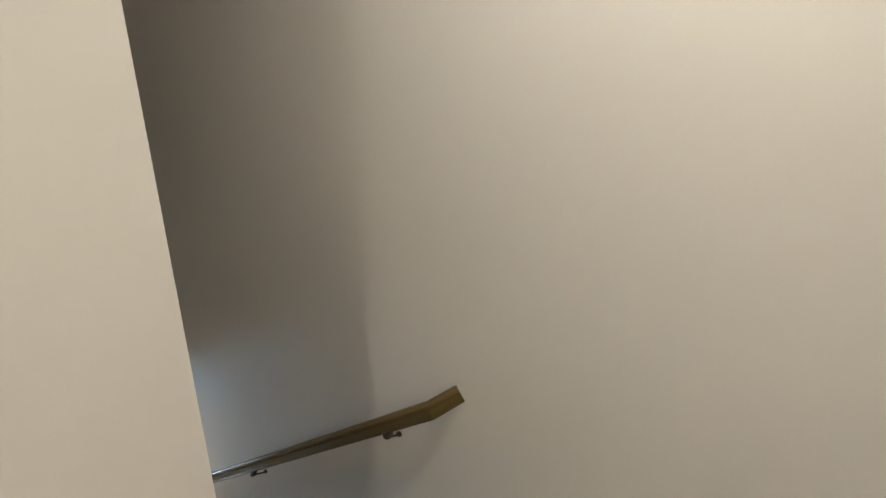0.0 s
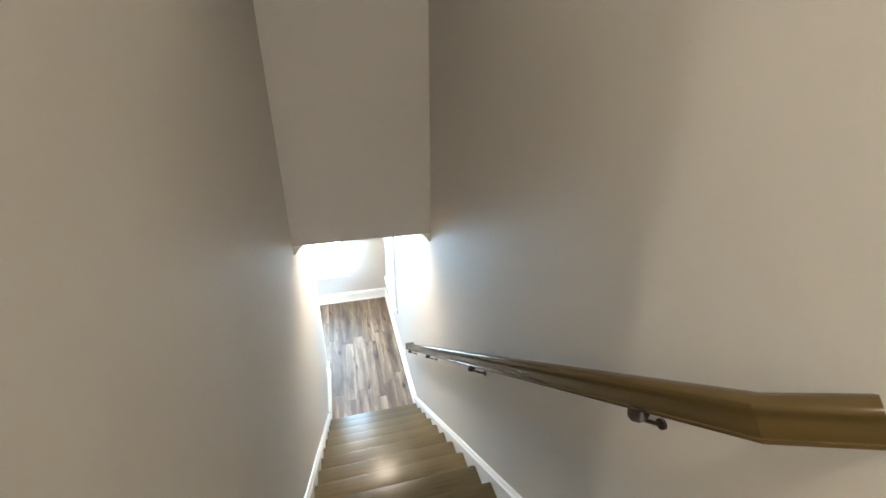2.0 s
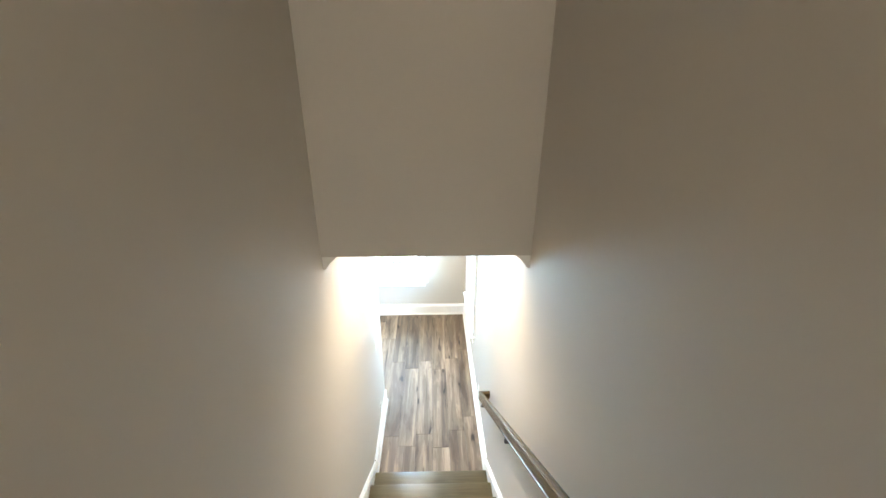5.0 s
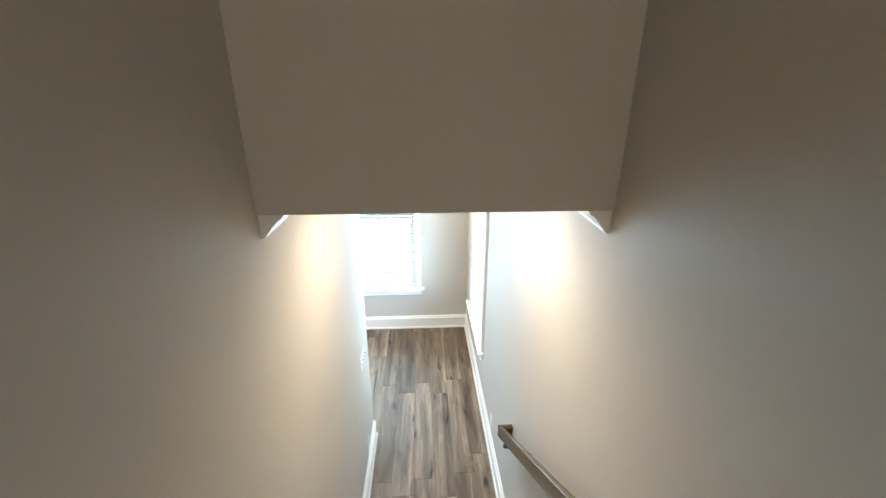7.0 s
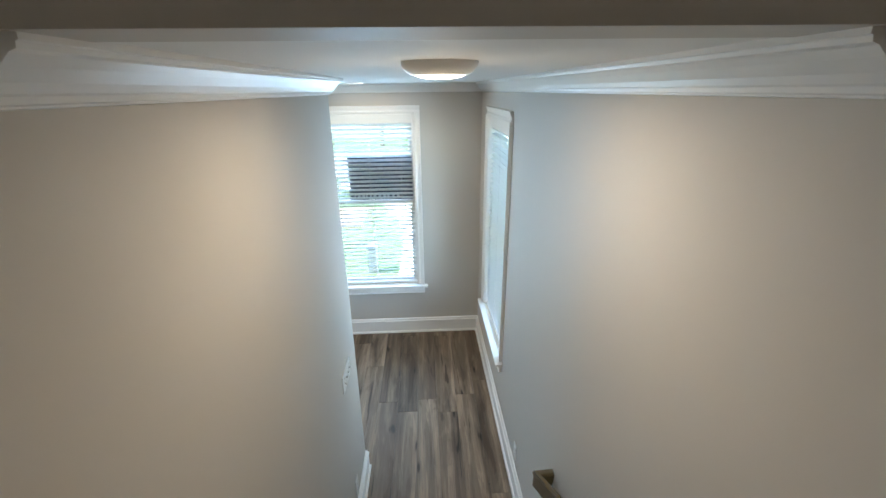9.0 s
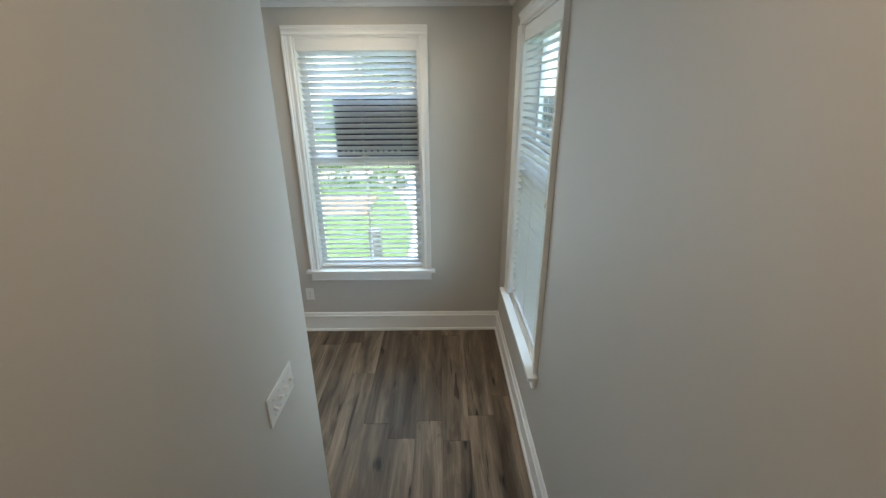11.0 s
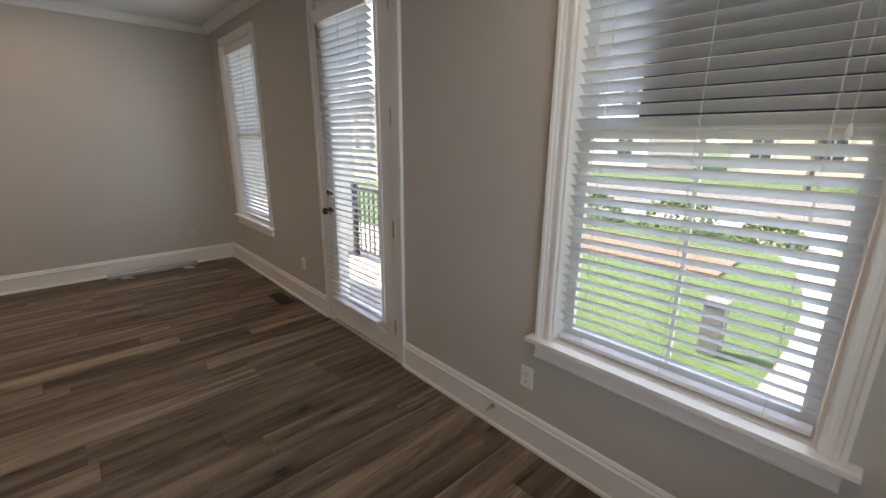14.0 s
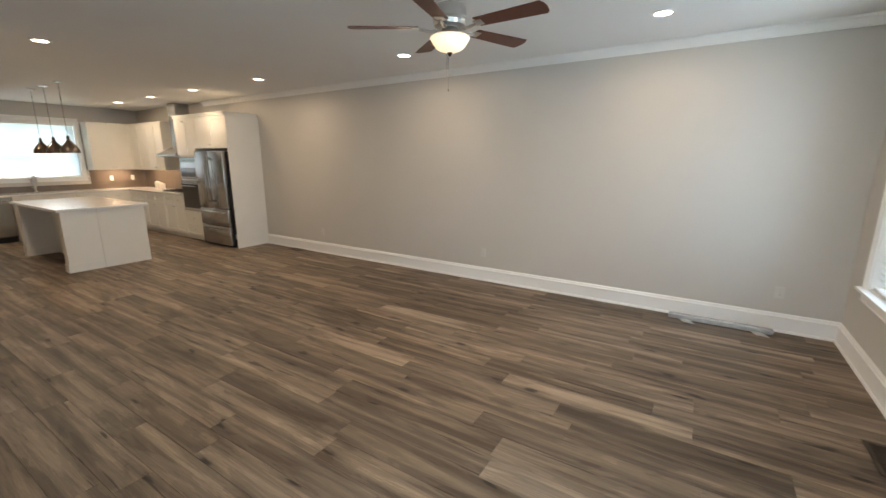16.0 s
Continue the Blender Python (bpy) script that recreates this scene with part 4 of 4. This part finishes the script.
cabinet("sink_cabinet", "white shaker sink cabinet under the window", 0.98, 0.60, 0, 0.88, (("cabinet_door", 0, 0.49, 0.11, 0.87), ("cabinet_door", 0.49, 0.98, 0.11, 0.87)), south(-2.755))
cabinet("base_cabinet", "white shaker base cabinet beside the dishwasher", 0.60, 0.60, 0, 0.88, (("drawer", 0, 0.60, 0.70, 0.87), ("cabinet_door", 0, 0.60, 0.11, 0.70)), south(-1.535))
dw = thing("dishwasher", "stainless built-in dishwasher under the worktop", "dishwasher")
part("body", boxes((0.005, 0.60, 0.0, 0.58, 0.10, 0.875)), M_DARK, dw)
part("door", boxes((0.005, 0.60, -0.025, -0.0005, 0.12, 0.875), bevel=0.005), M_STEEL, dw)
part("toe_kick", boxes((0.005, 0.60, 0.05, 0.07, 0.0, 0.0995)), M_BLACK, dw)
part("handle", tube([(0.06, -0.026, 0.80), (0.07, -0.06, 0.80), (0.535, -0.06, 0.80), (0.545, -0.026, 0.80)], 0.010, 12), M_STEEL, dw, smooth=True)
dw.matrix_world = south(-2.14)
solid("kitchen_counter", boxes((XW + 0.0005, FX + 0.03, YS + 0.0005, -2.984, 0.8805, 0.92), (FX + 0.0302, -1.53, YS + 0.0005, FRONT_S + 0.03, 0.8805, 0.92)), M_QUARTZ, "white quartz kitchen worktop along two walls", "countertop")
bs = setting("backsplash", boxes((XW + 0.0005, XW + 0.009, YS + 0.0095, -2.984, 0.9205, 1.36), (XW + 0.0005, XW + 0.009, -4.17, -2.984, 1.3605, 2.3), (XW + 0.0005, -1.53, YS + 0.0005, YS + 0.009, 0.9205, 1.045)), M_TILE, "taupe glossy tile backsplash", "backsplash")
part("splash", boxes((XW + 0.0005, WK0 - 0.12, YS + 0.0005, YS + 0.009, 1.0455, 1.36), (WK1 + 0.12, -1.53, YS + 0.0005, YS + 0.009, 1.0455, 1.36)), M_TILE, bs)
UP = XW + 0.335
cabinet("wall_cabinet", "white shaker wall cabinet beside the range hood", 0.80, 0.33, 1.36, 2.40, (("cabinet_door", 0, 0.40, 1.36, 2.40), ("cabinet_door", 0.40, 0.80, 1.36, 2.40)), pose(UP, -4.96, 0, 0, 0, 90), False)
cabinet("wall_cabinet", "white shaker corner wall cabinet", 0.755, 0.33, 1.36, 2.40, (("cabinet_door", 0, 0.378, 1.36, 2.40), ("cabinet_door", 0.378, 0.755, 1.36, 2.40)), pose(UP, -5.718, 0, 0, 0, 90), False)
cabinet("wall_cabinet", "white shaker wall cabinet beside the window", 0.80, 0.33, 1.36, 2.40, (("cabinet_door", 0, 0.40, 1.36, 2.40), ("cabinet_door", 0.40, 0.80, 1.36, 2.40)), pose(-4.195, YS + 0.335, 0, 0, 0, 180), False)
for x, y, sx, sy in ((XW + 0.16, -4.9, 0.03, 1.2), (-4.68, YS + 0.16, 0.5, 0.03)):
    li = bpy.data.lights.new("under_cabinet_lamp", "AREA")
    li.shape, li.size, li.size_y, li.energy, li.color = "RECTANGLE", sx, sy, 0.32, (1.0, 0.76, 0.5)
    new("under_cabinet_lamp", li).location = (x, y, 1.352)

hood = thing("range_hood", "stainless chimney range hood", "range hood", at=(XW, -3.74, 0))
bm = bmesh.new()
lo = [bm.verts.new(p) for p in ((0.001, -0.40, 1.70), (0.50, -0.40, 1.70), (0.50, 0.40, 1.70), (0.001, 0.40, 1.70))]
hi = [bm.verts.new(p) for p in ((0.001, -0.15, 1.86), (0.29, -0.15, 1.86), (0.29, 0.15, 1.86), (0.001, 0.15, 1.86))]
bm.faces.new(lo), bm.faces.new(hi[::-1])
for i in range(4):
    bm.faces.new((lo[i], lo[(i + 1) % 4], hi[(i + 1) % 4], hi[i]))
part("canopy", bm, M_STEEL, hood)
part("rim", boxes((0.001, 0.505, -0.405, 0.405, 1.655, 1.6995), bevel=0.003), M_STEEL, hood)
part("chimney", boxes((0.001, 0.285, -0.145, 0.145, 1.8605, CE - 0.001)), M_STEEL, hood)
cook = thing("gas_cooktop", "black gas cooktop set in the worktop", "cooktop", at=(FX - 0.30, -3.74, 0.9205))
part("plate", boxes((-0.25, 0.25, -0.38, 0.38, 0.0, 0.008), bevel=0.003), M_STEEL, cook)
for yy in (-0.25, 0.0, 0.25):
    part("grate", boxes((-0.2, 0.2, yy - 0.10, yy - 0.09, 0.0085, 0.03), (-0.2, 0.2, yy + 0.09, yy + 0.10, 0.0085, 0.03), (-0.2, -0.19, yy - 0.0895, yy + 0.0895, 0.02, 0.03), (0.19, 0.2, yy - 0.0895, yy + 0.0895, 0.02, 0.03), (-0.005, 0.005, yy - 0.0895, yy + 0.0895, 0.02, 0.03)), M_BLACK, cook)
cans = thing("canister_set", "cream ceramic canisters on the worktop", "canister")
for i, (dy, r, hh) in enumerate(((0.0, 0.055, 0.15), (0.13, 0.05, 0.13), (0.25, 0.045, 0.11))):
    c = part("jar", lathe([(0, 0.0), (r, 0.0), (r * 1.05, hh * 0.5), (r, hh), (0, hh)], 20, origin=(XW + 0.2, -5.0 + dy, 0.9205)), M_CAB, cans, smooth=True)
    part("lid", lathe([(0, hh + 0.0005), (r * 0.95, hh + 0.0005), (r * 0.7, hh + 0.018), (0.012, hh + 0.02), (0.012, hh + 0.034), (0, hh + 0.036)], 20, origin=(XW + 0.2, -5.0 + dy, 0.9205)), M_CAB, c, smooth=True)
fc = thing("kitchen_faucet", "nickel gooseneck kitchen faucet", "faucet", at=(-3.24, YS + 0.09, 0.9205))
part("spout", tube([(0, 0, 0.0), (0, 0, 0.26), (0, 0.03, 0.33), (0, 0.09, 0.36), (0, 0.15, 0.33), (0, 0.17, 0.25)], 0.012, 12), M_NICKEL, fc, smooth=True)
part("base", lathe([(0, 0), (0.028, 0), (0.028, 0.012), (0.018, 0.03), (0, 0.03)], 20), M_NICKEL, fc, smooth=True)
part("lever", tube([(0.015, 0, 0.08), (0.06, 0, 0.11)], 0.006, 10), M_NICKEL, fc, smooth=True)

isl = thing("kitchen_island", "white kitchen island with panelled ends and seating overhang", "kitchen island")
IX0, IX1, IY0, IY1 = -3.46, -2.43, -3.75, -1.68
part("body", boxes((IX0, -2.83, IY0, IY1, 0.0, 0.88)), M_CAB, isl)
for a, b in ((IY1 - 0.14, IY1 + 0.001), (IY0 - 0.001, IY0 + 0.14)):
    part("end_post", boxes((-2.8295, IX1, a, b, 0.0, 0.88)), M_CAB, isl)
for r in ((-2.84, IX1 + 0.014, IY1 + 0.0015, IY1 + 0.015), (IX1 + 0.0005, IX1 + 0.014, IY1 - 0.14, IY1 + 0.001), (-2.8285, IX1 + 0.014, IY0 + 0.1405, IY0 + 0.154)):
    part("base_trim", boxes((*r, 0.0, 0.12), bevel=0.003), M_CAB, isl)
part("end_panel", boxes((IX0, -2.85, IY1 + 0.0005, IY1 + 0.016, 0.0, 0.88)), M_CAB, isl)
part("worktop", boxes((IX0 - 0.05, IX1 + 0.05, IY0 - 0.06, IY1 + 0.06, 0.8805, 0.92), bevel=0.004), M_QUARTZ, isl, "white quartz island top")


def pendant(x, y):
    th = thing("pendant_lamp", "smoked copper bell pendant lamp over the island", "pendant lamp", "island pendants", at=(x, y, 0))
    part("canopy", lathe([(0, CE), (0.06, CE), (0.058, CE - 0.02), (0.01, CE - 0.028), (0, CE - 0.028)], 24), M_NICKEL, th, smooth=True)
    part("cord", tube([(0, 0, CE - 0.027), (0, 0, 1.955)], 0.003, 8), M_BLACK, th)
    part("shade", lathe([(0.010, 1.96), (0.020, 1.95), (0.024, 1.90), (0.05, 1.855), (0.095, 1.80), (0.118, 1.75), (0.122, 1.70), (0.118, 1.70), (0.114, 1.75), (0.09, 1.797), (0.046, 1.85), (0.020, 1.895), (0.010, 1.945)], 32), M_COPPER, th, "smoked copper glass bell", True)
    part("bulb", lathe([(0, 1.76), (0.02, 1.765), (0.03, 1.79), (0.02, 1.82), (0.012, 1.86), (0, 1.86)], 16), M_TRIM, th, smooth=True)


for y in (-2.5, -3.15, -3.78):
    pendant(-2.92, y)


# ---- outside ----
GZ = -0.45


def grass_material():
    m, t, b = nodes_of("lawn_grass")
    v = coords(t)
    n1, n2 = tex_noise(t, v, 0.5, 4), tex_noise(t, v, 30, 4)
    col = mixc(t, 0.5, ramp(t, n1, [(0.3, (0.038, 0.088, 0.022)), (0.7, (0.068, 0.125, 0.034))]), ramp(t, n2, [(0.25, (0.026, 0.06, 0.016)), (0.75, (0.085, 0.15, 0.045))]))
    t.links.new(col, b.inputs["Base Color"])
    b.inputs["Roughness"].default_value = 0.9
    bump(t, b, n2, 0.6, 0.03)
    return m


M_GRASS = grass_material()
M_CONC = plain("pale_concrete", (0.34, 0.33, 0.31), 0.85, 0, 0.1, 1.0, 40, 0.3, 0.004)
M_MULCH = plain("brown_mulch", (0.17, 0.11, 0.075), 0.95, 0, 0.3, 2.0, 30, 0.8, 0.02)
M_ASPH = plain("grey_asphalt", (0.12, 0.12, 0.115), 0.9, 0, 0.12, 0.6, 60, 0.4, 0.005)
M_SIDING = plain("white_siding", (0.72, 0.72, 0.70), 0.6, 0, 0.04, 0.8, 20, 0.05)
M_CREAM = plain("cream_stucco", (0.55, 0.48, 0.38), 0.85, 0, 0.06, 0.6, 30, 0.3, 0.004)
M_ROOF = plain("grey_shingle", (0.10, 0.095, 0.09), 0.9, 0, 0.2, 2.0, 12, 0.5, 0.01)
M_FARGLASS = plain("far_window_glass", (0.04, 0.05, 0.06), 0.08, 0, 0.1, 1, 8, 0)
M_POST = plain("weathered_grey_plastic", (0.15, 0.155, 0.155), 0.6, 0, 0.1, 3, 60, 0.1)
M_BARK = plain("tree_bark", (0.10, 0.075, 0.055), 0.95, 0, 0.25, 6, 40, 0.8, 0.01)


def leaf_material():
    m, t, b = nodes_of("tree_leaf")
    rnd = t.nodes.new("ShaderNodeNewGeometry").outputs["Random Per Island"]
    t.links.new(ramp(t, rnd, [(0.0, (0.04, 0.08, 0.015)), (0.5, (0.07, 0.13, 0.025)), (1.0, (0.12, 0.18, 0.04))]), b.inputs["Base Color"])
    b.inputs["Roughness"].default_value = 0.6
    return m


M_LEAF = leaf_material()
setting("ground", boxes((-600, 600, -600, 600, GZ - 0.5, GZ)), M_GRASS, "green mown lawn around the house", "ground")
setting("street", boxes((-200, 200, 19.0, 26.0, GZ, GZ + 0.02)), M_ASPH, "grey asphalt street", "road")
setting("pavement", boxes((-200, 200, 16.4, 18.0, GZ, GZ + 0.05)), M_CONC, "pale concrete pavement along the street", "pavement")
setting("mulch_bed", boxes((-9.0, -1.1, 12.5, 14.2, GZ, GZ + 0.04)), M_MULCH, "brown mulch bed across the lawn", "ground")
bm = bmesh.new()
L, R = [], []
for i in range(16):
    f = i / 15
    cx, cy = 0.50 + 0.25 * math.sin(f * 2.2) - 1.7 * f ** 3, 8.2 + 8.2 * f
    L.append((bm.verts.new((cx - 0.6, cy, GZ)), bm.verts.new((cx - 0.6, cy, GZ + 0.04))))
    R.append((bm.verts.new((cx + 0.6, cy, GZ)), bm.verts.new((cx + 0.6, cy, GZ + 0.04))))
for i in range(15):
    bm.faces.new((L[i][1], R[i][1], R[i + 1][1], L[i + 1][1]))
    bm.faces.new((L[i][0], L[i][1], L[i + 1][1], L[i + 1][0]))
    bm.faces.new((R[i][0], R[i + 1][0], R[i + 1][1], R[i][1]))
setting("footpath", bm, M_CONC, "pale concrete garden path curving to the street", "pavement")
setting("driveway", boxes((-14.0, -2.6, 8.56, 10.6, GZ, GZ + 0.03)), M_CONC, "pale concrete drive beside the porch", "driveway")
setting("porch", boxes((-5.2, -1.2, YN + OUT + 0.001, 8.55, GZ, -0.06)), M_CONC, "pale concrete porch outside the glazed door", "porch")

fence = thing("porch_railing", "black metal porch railing with slim balusters", "railing")
RY = 8.42
part("top_rail", boxes((-4.52, -1.3, RY - 0.025, RY + 0.025, 0.86, 0.90), bevel=0.005), M_BLACK, fence)
part("bottom_rail", boxes((-4.48, -1.3, RY - 0.015, RY + 0.015, 0.02, 0.05)), M_BLACK, fence)
for x in (-4.5, -2.9, -1.32):
    part("post", boxes((x - 0.03, x + 0.03, RY - 0.03, RY + 0.03, -0.06, 0.93)), M_BLACK, fence)
bal = finish(boxes((-0.008, 0.008, RY - 0.008, RY + 0.008, 0.05, 0.86)), "baluster", M_BLACK)
x = -4.38
while x < -1.4:
    piece("baluster", bal, fence, pose(x, 0, 0))
    x += 0.11
col = thing("porch_column", "square white porch column", "column", at=(-4.85, RY, -0.06))
part("shaft", boxes((-0.13, 0.13, -0.13, 0.13, 0.0, 3.0)), M_SIDING, col)
part("base_block", boxes((-0.16, 0.16, -0.16, 0.16, 0.0, 0.22), bevel=0.01), M_SIDING, col)
box_ = thing("utility_pedestal", "grey utility pedestal standing in the lawn", "utility box", at=(-0.50, 9.85, GZ))
part("case", boxes((-0.09, 0.09, -0.09, 0.09, 0, 0.50), bevel=0.012), M_POST, box_)
part("cap", boxes((-0.10, 0.10, -0.10, 0.10, 0.5005, 0.54), bevel=0.010), M_POST, box_)


def house(name, label, x0, x1, y0, y1, floors, wall_mat, cols):
    """A house whose front faces -y."""
    th = thing(name, label, "house", at=((x0 + x1) / 2, y0, GZ))
    w, d, hgt = (x1 - x0) / 2, y1 - y0, floors * 2.9 + 0.4
    part("wall", boxes((-w, w, 0, d, 0, hgt)), wall_mat, th)
    bm = bmesh.new()
    e = 0.5
    a = [bm.verts.new(p) for p in ((-w - e, -e, hgt), (w + e, -e, hgt), (w + e, d + e, hgt), (-w - e, d + e, hgt))]
    r = [bm.verts.new(p) for p in ((-w * 0.5, d / 2, hgt + d * 0.28), (w * 0.5, d / 2, hgt + d * 0.28))]
    bm.faces.new(a[::-1])
    bm.faces.new((a[0], a[1], r[1], r[0])), bm.faces.new((a[2], a[3], r[0], r[1])), bm.faces.new((a[1], a[2], r[1])), bm.faces.new((a[3], a[0], r[0]))
    part("roof", bm, M_ROOF, th)
    fr = finish(boxes((-0.55, 0.55, -0.06, -0.031, -0.85, 0.85)), "window", M_SIDING)
    pn = finish(boxes((-0.46, -0.02, -0.066, -0.0605, 0.02, 0.77), (0.02, 0.46, -0.066, -0.0605, 0.02, 0.77), (-0.46, -0.02, -0.066, -0.0605, -0.77, -0.02), (0.02, 0.46, -0.066, -0.0605, -0.77, -0.02)), "pane", M_FARGLASS)
    for f in range(floors):
        for c in range(cols):
            x = -w + (c + 0.5) * 2 * w / cols
            m = pose(x, 0, 1.7 + 2.9 * f)
            wi = piece("window", fr, th, m)
            piece("pane", pn, wi, Matrix.Identity(4))
    return th


house("townhouse", "cream two-storey house across the street", -46, -28, 31, 42, 2, M_CREAM, 6)
house("townhouse", "white two-storey house across the street", -24, -10, 32, 43, 2, M_SIDING, 5)
house("townhouse", "cream stucco house straight across the street", -6, 8, 33, 44, 2, M_CREAM, 5)
house("townhouse", "white neighbouring house with tall windows", 2.9, 5.0, 14.0, 24.0, 2, M_SIDING, 2)
house("townhouse", "cream house further down the street", 20, 40, 30, 44, 2, M_CREAM, 6)


# added house: its sunlit white front throws light onto the east window's blind
reflector_house = house("townhouse", "white house added across the side lawn to reflect sunlight", -10, 10, 0, 9, 2, M_SIDING, 7)
reflector_house.matrix_world = pose(8.8, 15.5, GZ, 0, 0, -90)


def tree(x, y, h, spread, seed):
    th = thing("street_tree", "leafy green tree beside the street", "tree", "street trees", at=(x, y, GZ))
    r = random.Random(seed)
    bm = bmesh.new()
    tips = []

    def limb(p, q, ra, rb):
        d = (q - p).normalized()
        s = d.orthogonal().normalized()
        u = d.cross(s)
        rings = [[bm.verts.new(c + (s * math.cos(k * math.pi / 4) + u * math.sin(k * math.pi / 4)) * rad) for k in range(8)] for c, rad in ((p, ra), (p.lerp(q, 0.5) + Vector((r.uniform(-0.05, 0.05), r.uniform(-0.05, 0.05), 0)), (ra + rb) / 2), (q, rb))]
        for a, b in zip(rings, rings[1:]):
            for k in range(8):
                bm.faces.new((a[k], a[(k + 1) % 8], b[(k + 1) % 8], b[k]))

    top = Vector((r.uniform(-0.2, 0.2), r.uniform(-0.2, 0.2), h * 0.55))
    limb(Vector((0, 0, 0)), top, 0.02 * h, 0.012 * h)
    for k in range(9):
        a = k * 2.4 + r.uniform(-0.3, 0.3)
        base = Vector((0, 0, 0)).lerp(top, 0.55 + 0.05 * k)
        q = base + Vector((math.cos(a) * spread * r.uniform(0.5, 0.9), math.sin(a) * spread * r.uniform(0.5, 0.9), h * r.uniform(0.15, 0.4)))
        limb(base, q, 0.008 * h, 0.003 * h)
        tips += [q, base.lerp(q, 0.6)]
    part("trunk", bm, M_BARK, th)
    lv, lf = [], []
    for tip in tips:
        for _ in range(130):
            g = Vector((r.gauss(0, 1), r.gauss(0, 1), r.gauss(0, 0.8))) * (spread * 0.22)
            c = tip + g
            n = Vector((r.uniform(-1, 1), r.uniform(-1, 1), r.uniform(-0.3, 1))).normalized()
            s = n.orthogonal().normalized() * r.uniform(0.09, 0.16)
            t = n.cross(s)
            i = len(lv)
            lv += [c - s, c + t * 0.6, c + s, c - t * 0.6]
            lf.append((i, i + 1, i + 2, i + 3))
    me = bpy.data.meshes.new("crown")
    me.from_pydata([tuple(v) for v in lv], [], lf)
    me.materials.append(M_LEAF)
    ob = new("crown", me)
    ob.parent = th


tree(-9.5, 16.0, 5.5, 1.8, 1)
tree(-21, 28.5, 8, 2.8, 2)
tree(13.5, 17.5, 7, 2.6, 3)
tree(17.0, 27.5, 8.5, 3.0, 4)
tree(-2.0, 28.5, 7.5, 2.6, 5)


def shrub(x, y, s, seed, label="rounded green shrub in the mulch bed"):
    r = random.Random(seed)
    lv, lf = [], []
    for _ in range(900):
        a, b = r.uniform(0, 6.283), r.uniform(0, 1.5)
        rad = s * (0.75 + 0.3 * r.random())
        c = Vector((math.cos(a) * math.cos(b), math.sin(a) * math.cos(b), math.sin(b) * 0.9)) * rad
        n = Vector((r.uniform(-1, 1), r.uniform(-1, 1), r.uniform(-0.3, 1))).normalized()
        q = n.orthogonal().normalized() * 0.05
        t = n.cross(q)
        i = len(lv)
        lv += [c - q, c + t * 0.6, c + q, c - t * 0.6]
        lf.append((i, i + 1, i + 2, i + 3))
    me = bpy.data.meshes.new("shrub")
    me.from_pydata([tuple(v) for v in lv], [], lf)
    me.materials.append(M_LEAF)
    ob = tagged(new("garden_shrub", me), label, "shrub", "garden shrubs")
    ob.location = (x, y, GZ + 0.02)


for i, (x, y, s) in enumerate(((-7.6, 12.9, 0.8), (-6.0, 13.4, 0.65), (-8.6, 12.6, 0.7))):
    shrub(x, y, s, i)
for i, (x, y, s) in enumerate(((-4.6, 15.3, 0.75), (-2.7, 15.5, 0.85), (-1.0, 15.4, 0.6))):
    shrub(x, y, s, 10 + i, "rounded green shrub beside the pavement")


# ---- floor planks ----
floor = thing("floor", "grey-brown wood-look vinyl plank floor", "floor", kind="structure")
PW, PL = 0.178, 1.22


def plank_bm(bm, x0, x1, y0, y1):
    c = 0.0014
    lo = [bm.verts.new(p) for p in ((x0, y0, -0.0035), (x1, y0, -0.0035), (x1, y1, -0.0035), (x0, y1, -0.0035))]
    hi = [bm.verts.new(p) for p in ((x0 + c, y0 + c, 0), (x1 - c, y0 + c, 0), (x1 - c, y1 - c, 0), (x0 + c, y1 - c, 0))]
    bt = [bm.verts.new((v.co.x, v.co.y, -0.011)) for v in lo]
    bm.faces.new(hi)
    for i in range(4):
        j = (i + 1) % 4
        bm.faces.new((lo[i], lo[j], hi[j], hi[i]))
        bm.faces.new((bt[i], bt[j], lo[j], lo[i]))


def lay_planks():
    rnd = random.Random(11)
    shared = {}
    far = bmesh.new()
    count = 0
    x = XW
    while x < XE - 0.01:
        x1 = min(x + PW, XE)
        if x1 - x < 0.03:
            break
        start = Y1 - 0.05 if (x + x1) / 2 > XL - 0.02 else YS
        y = start - rnd.uniform(0.05, PL - 0.1)
        while y < YN:
            a, b = max(y, start), min(y + PL, YN)
            y += PL
            if b - a < 0.02:
                continue
            near = b > 1.6
            if near and count < 300:
                key = (round(x1 - x, 4), round(b - a, 4))
                if key not in shared:
                    bm = bmesh.new()
                    plank_bm(bm, 0, x1 - x, 0, b - a)
                    shared[key] = finish(bm, "plank", M_PLANK)
                piece("plank", shared[key], floor, pose(x, a, 0))
                count += 1
            else:
                plank_bm(far, x, x1, a, b)
        x = x1
    me = finish(far, "planks", M_PLANKS)
    ob = new("planks", me)
    ob.parent = floor
    tagged(ob, kind="stuff")


lay_planks()
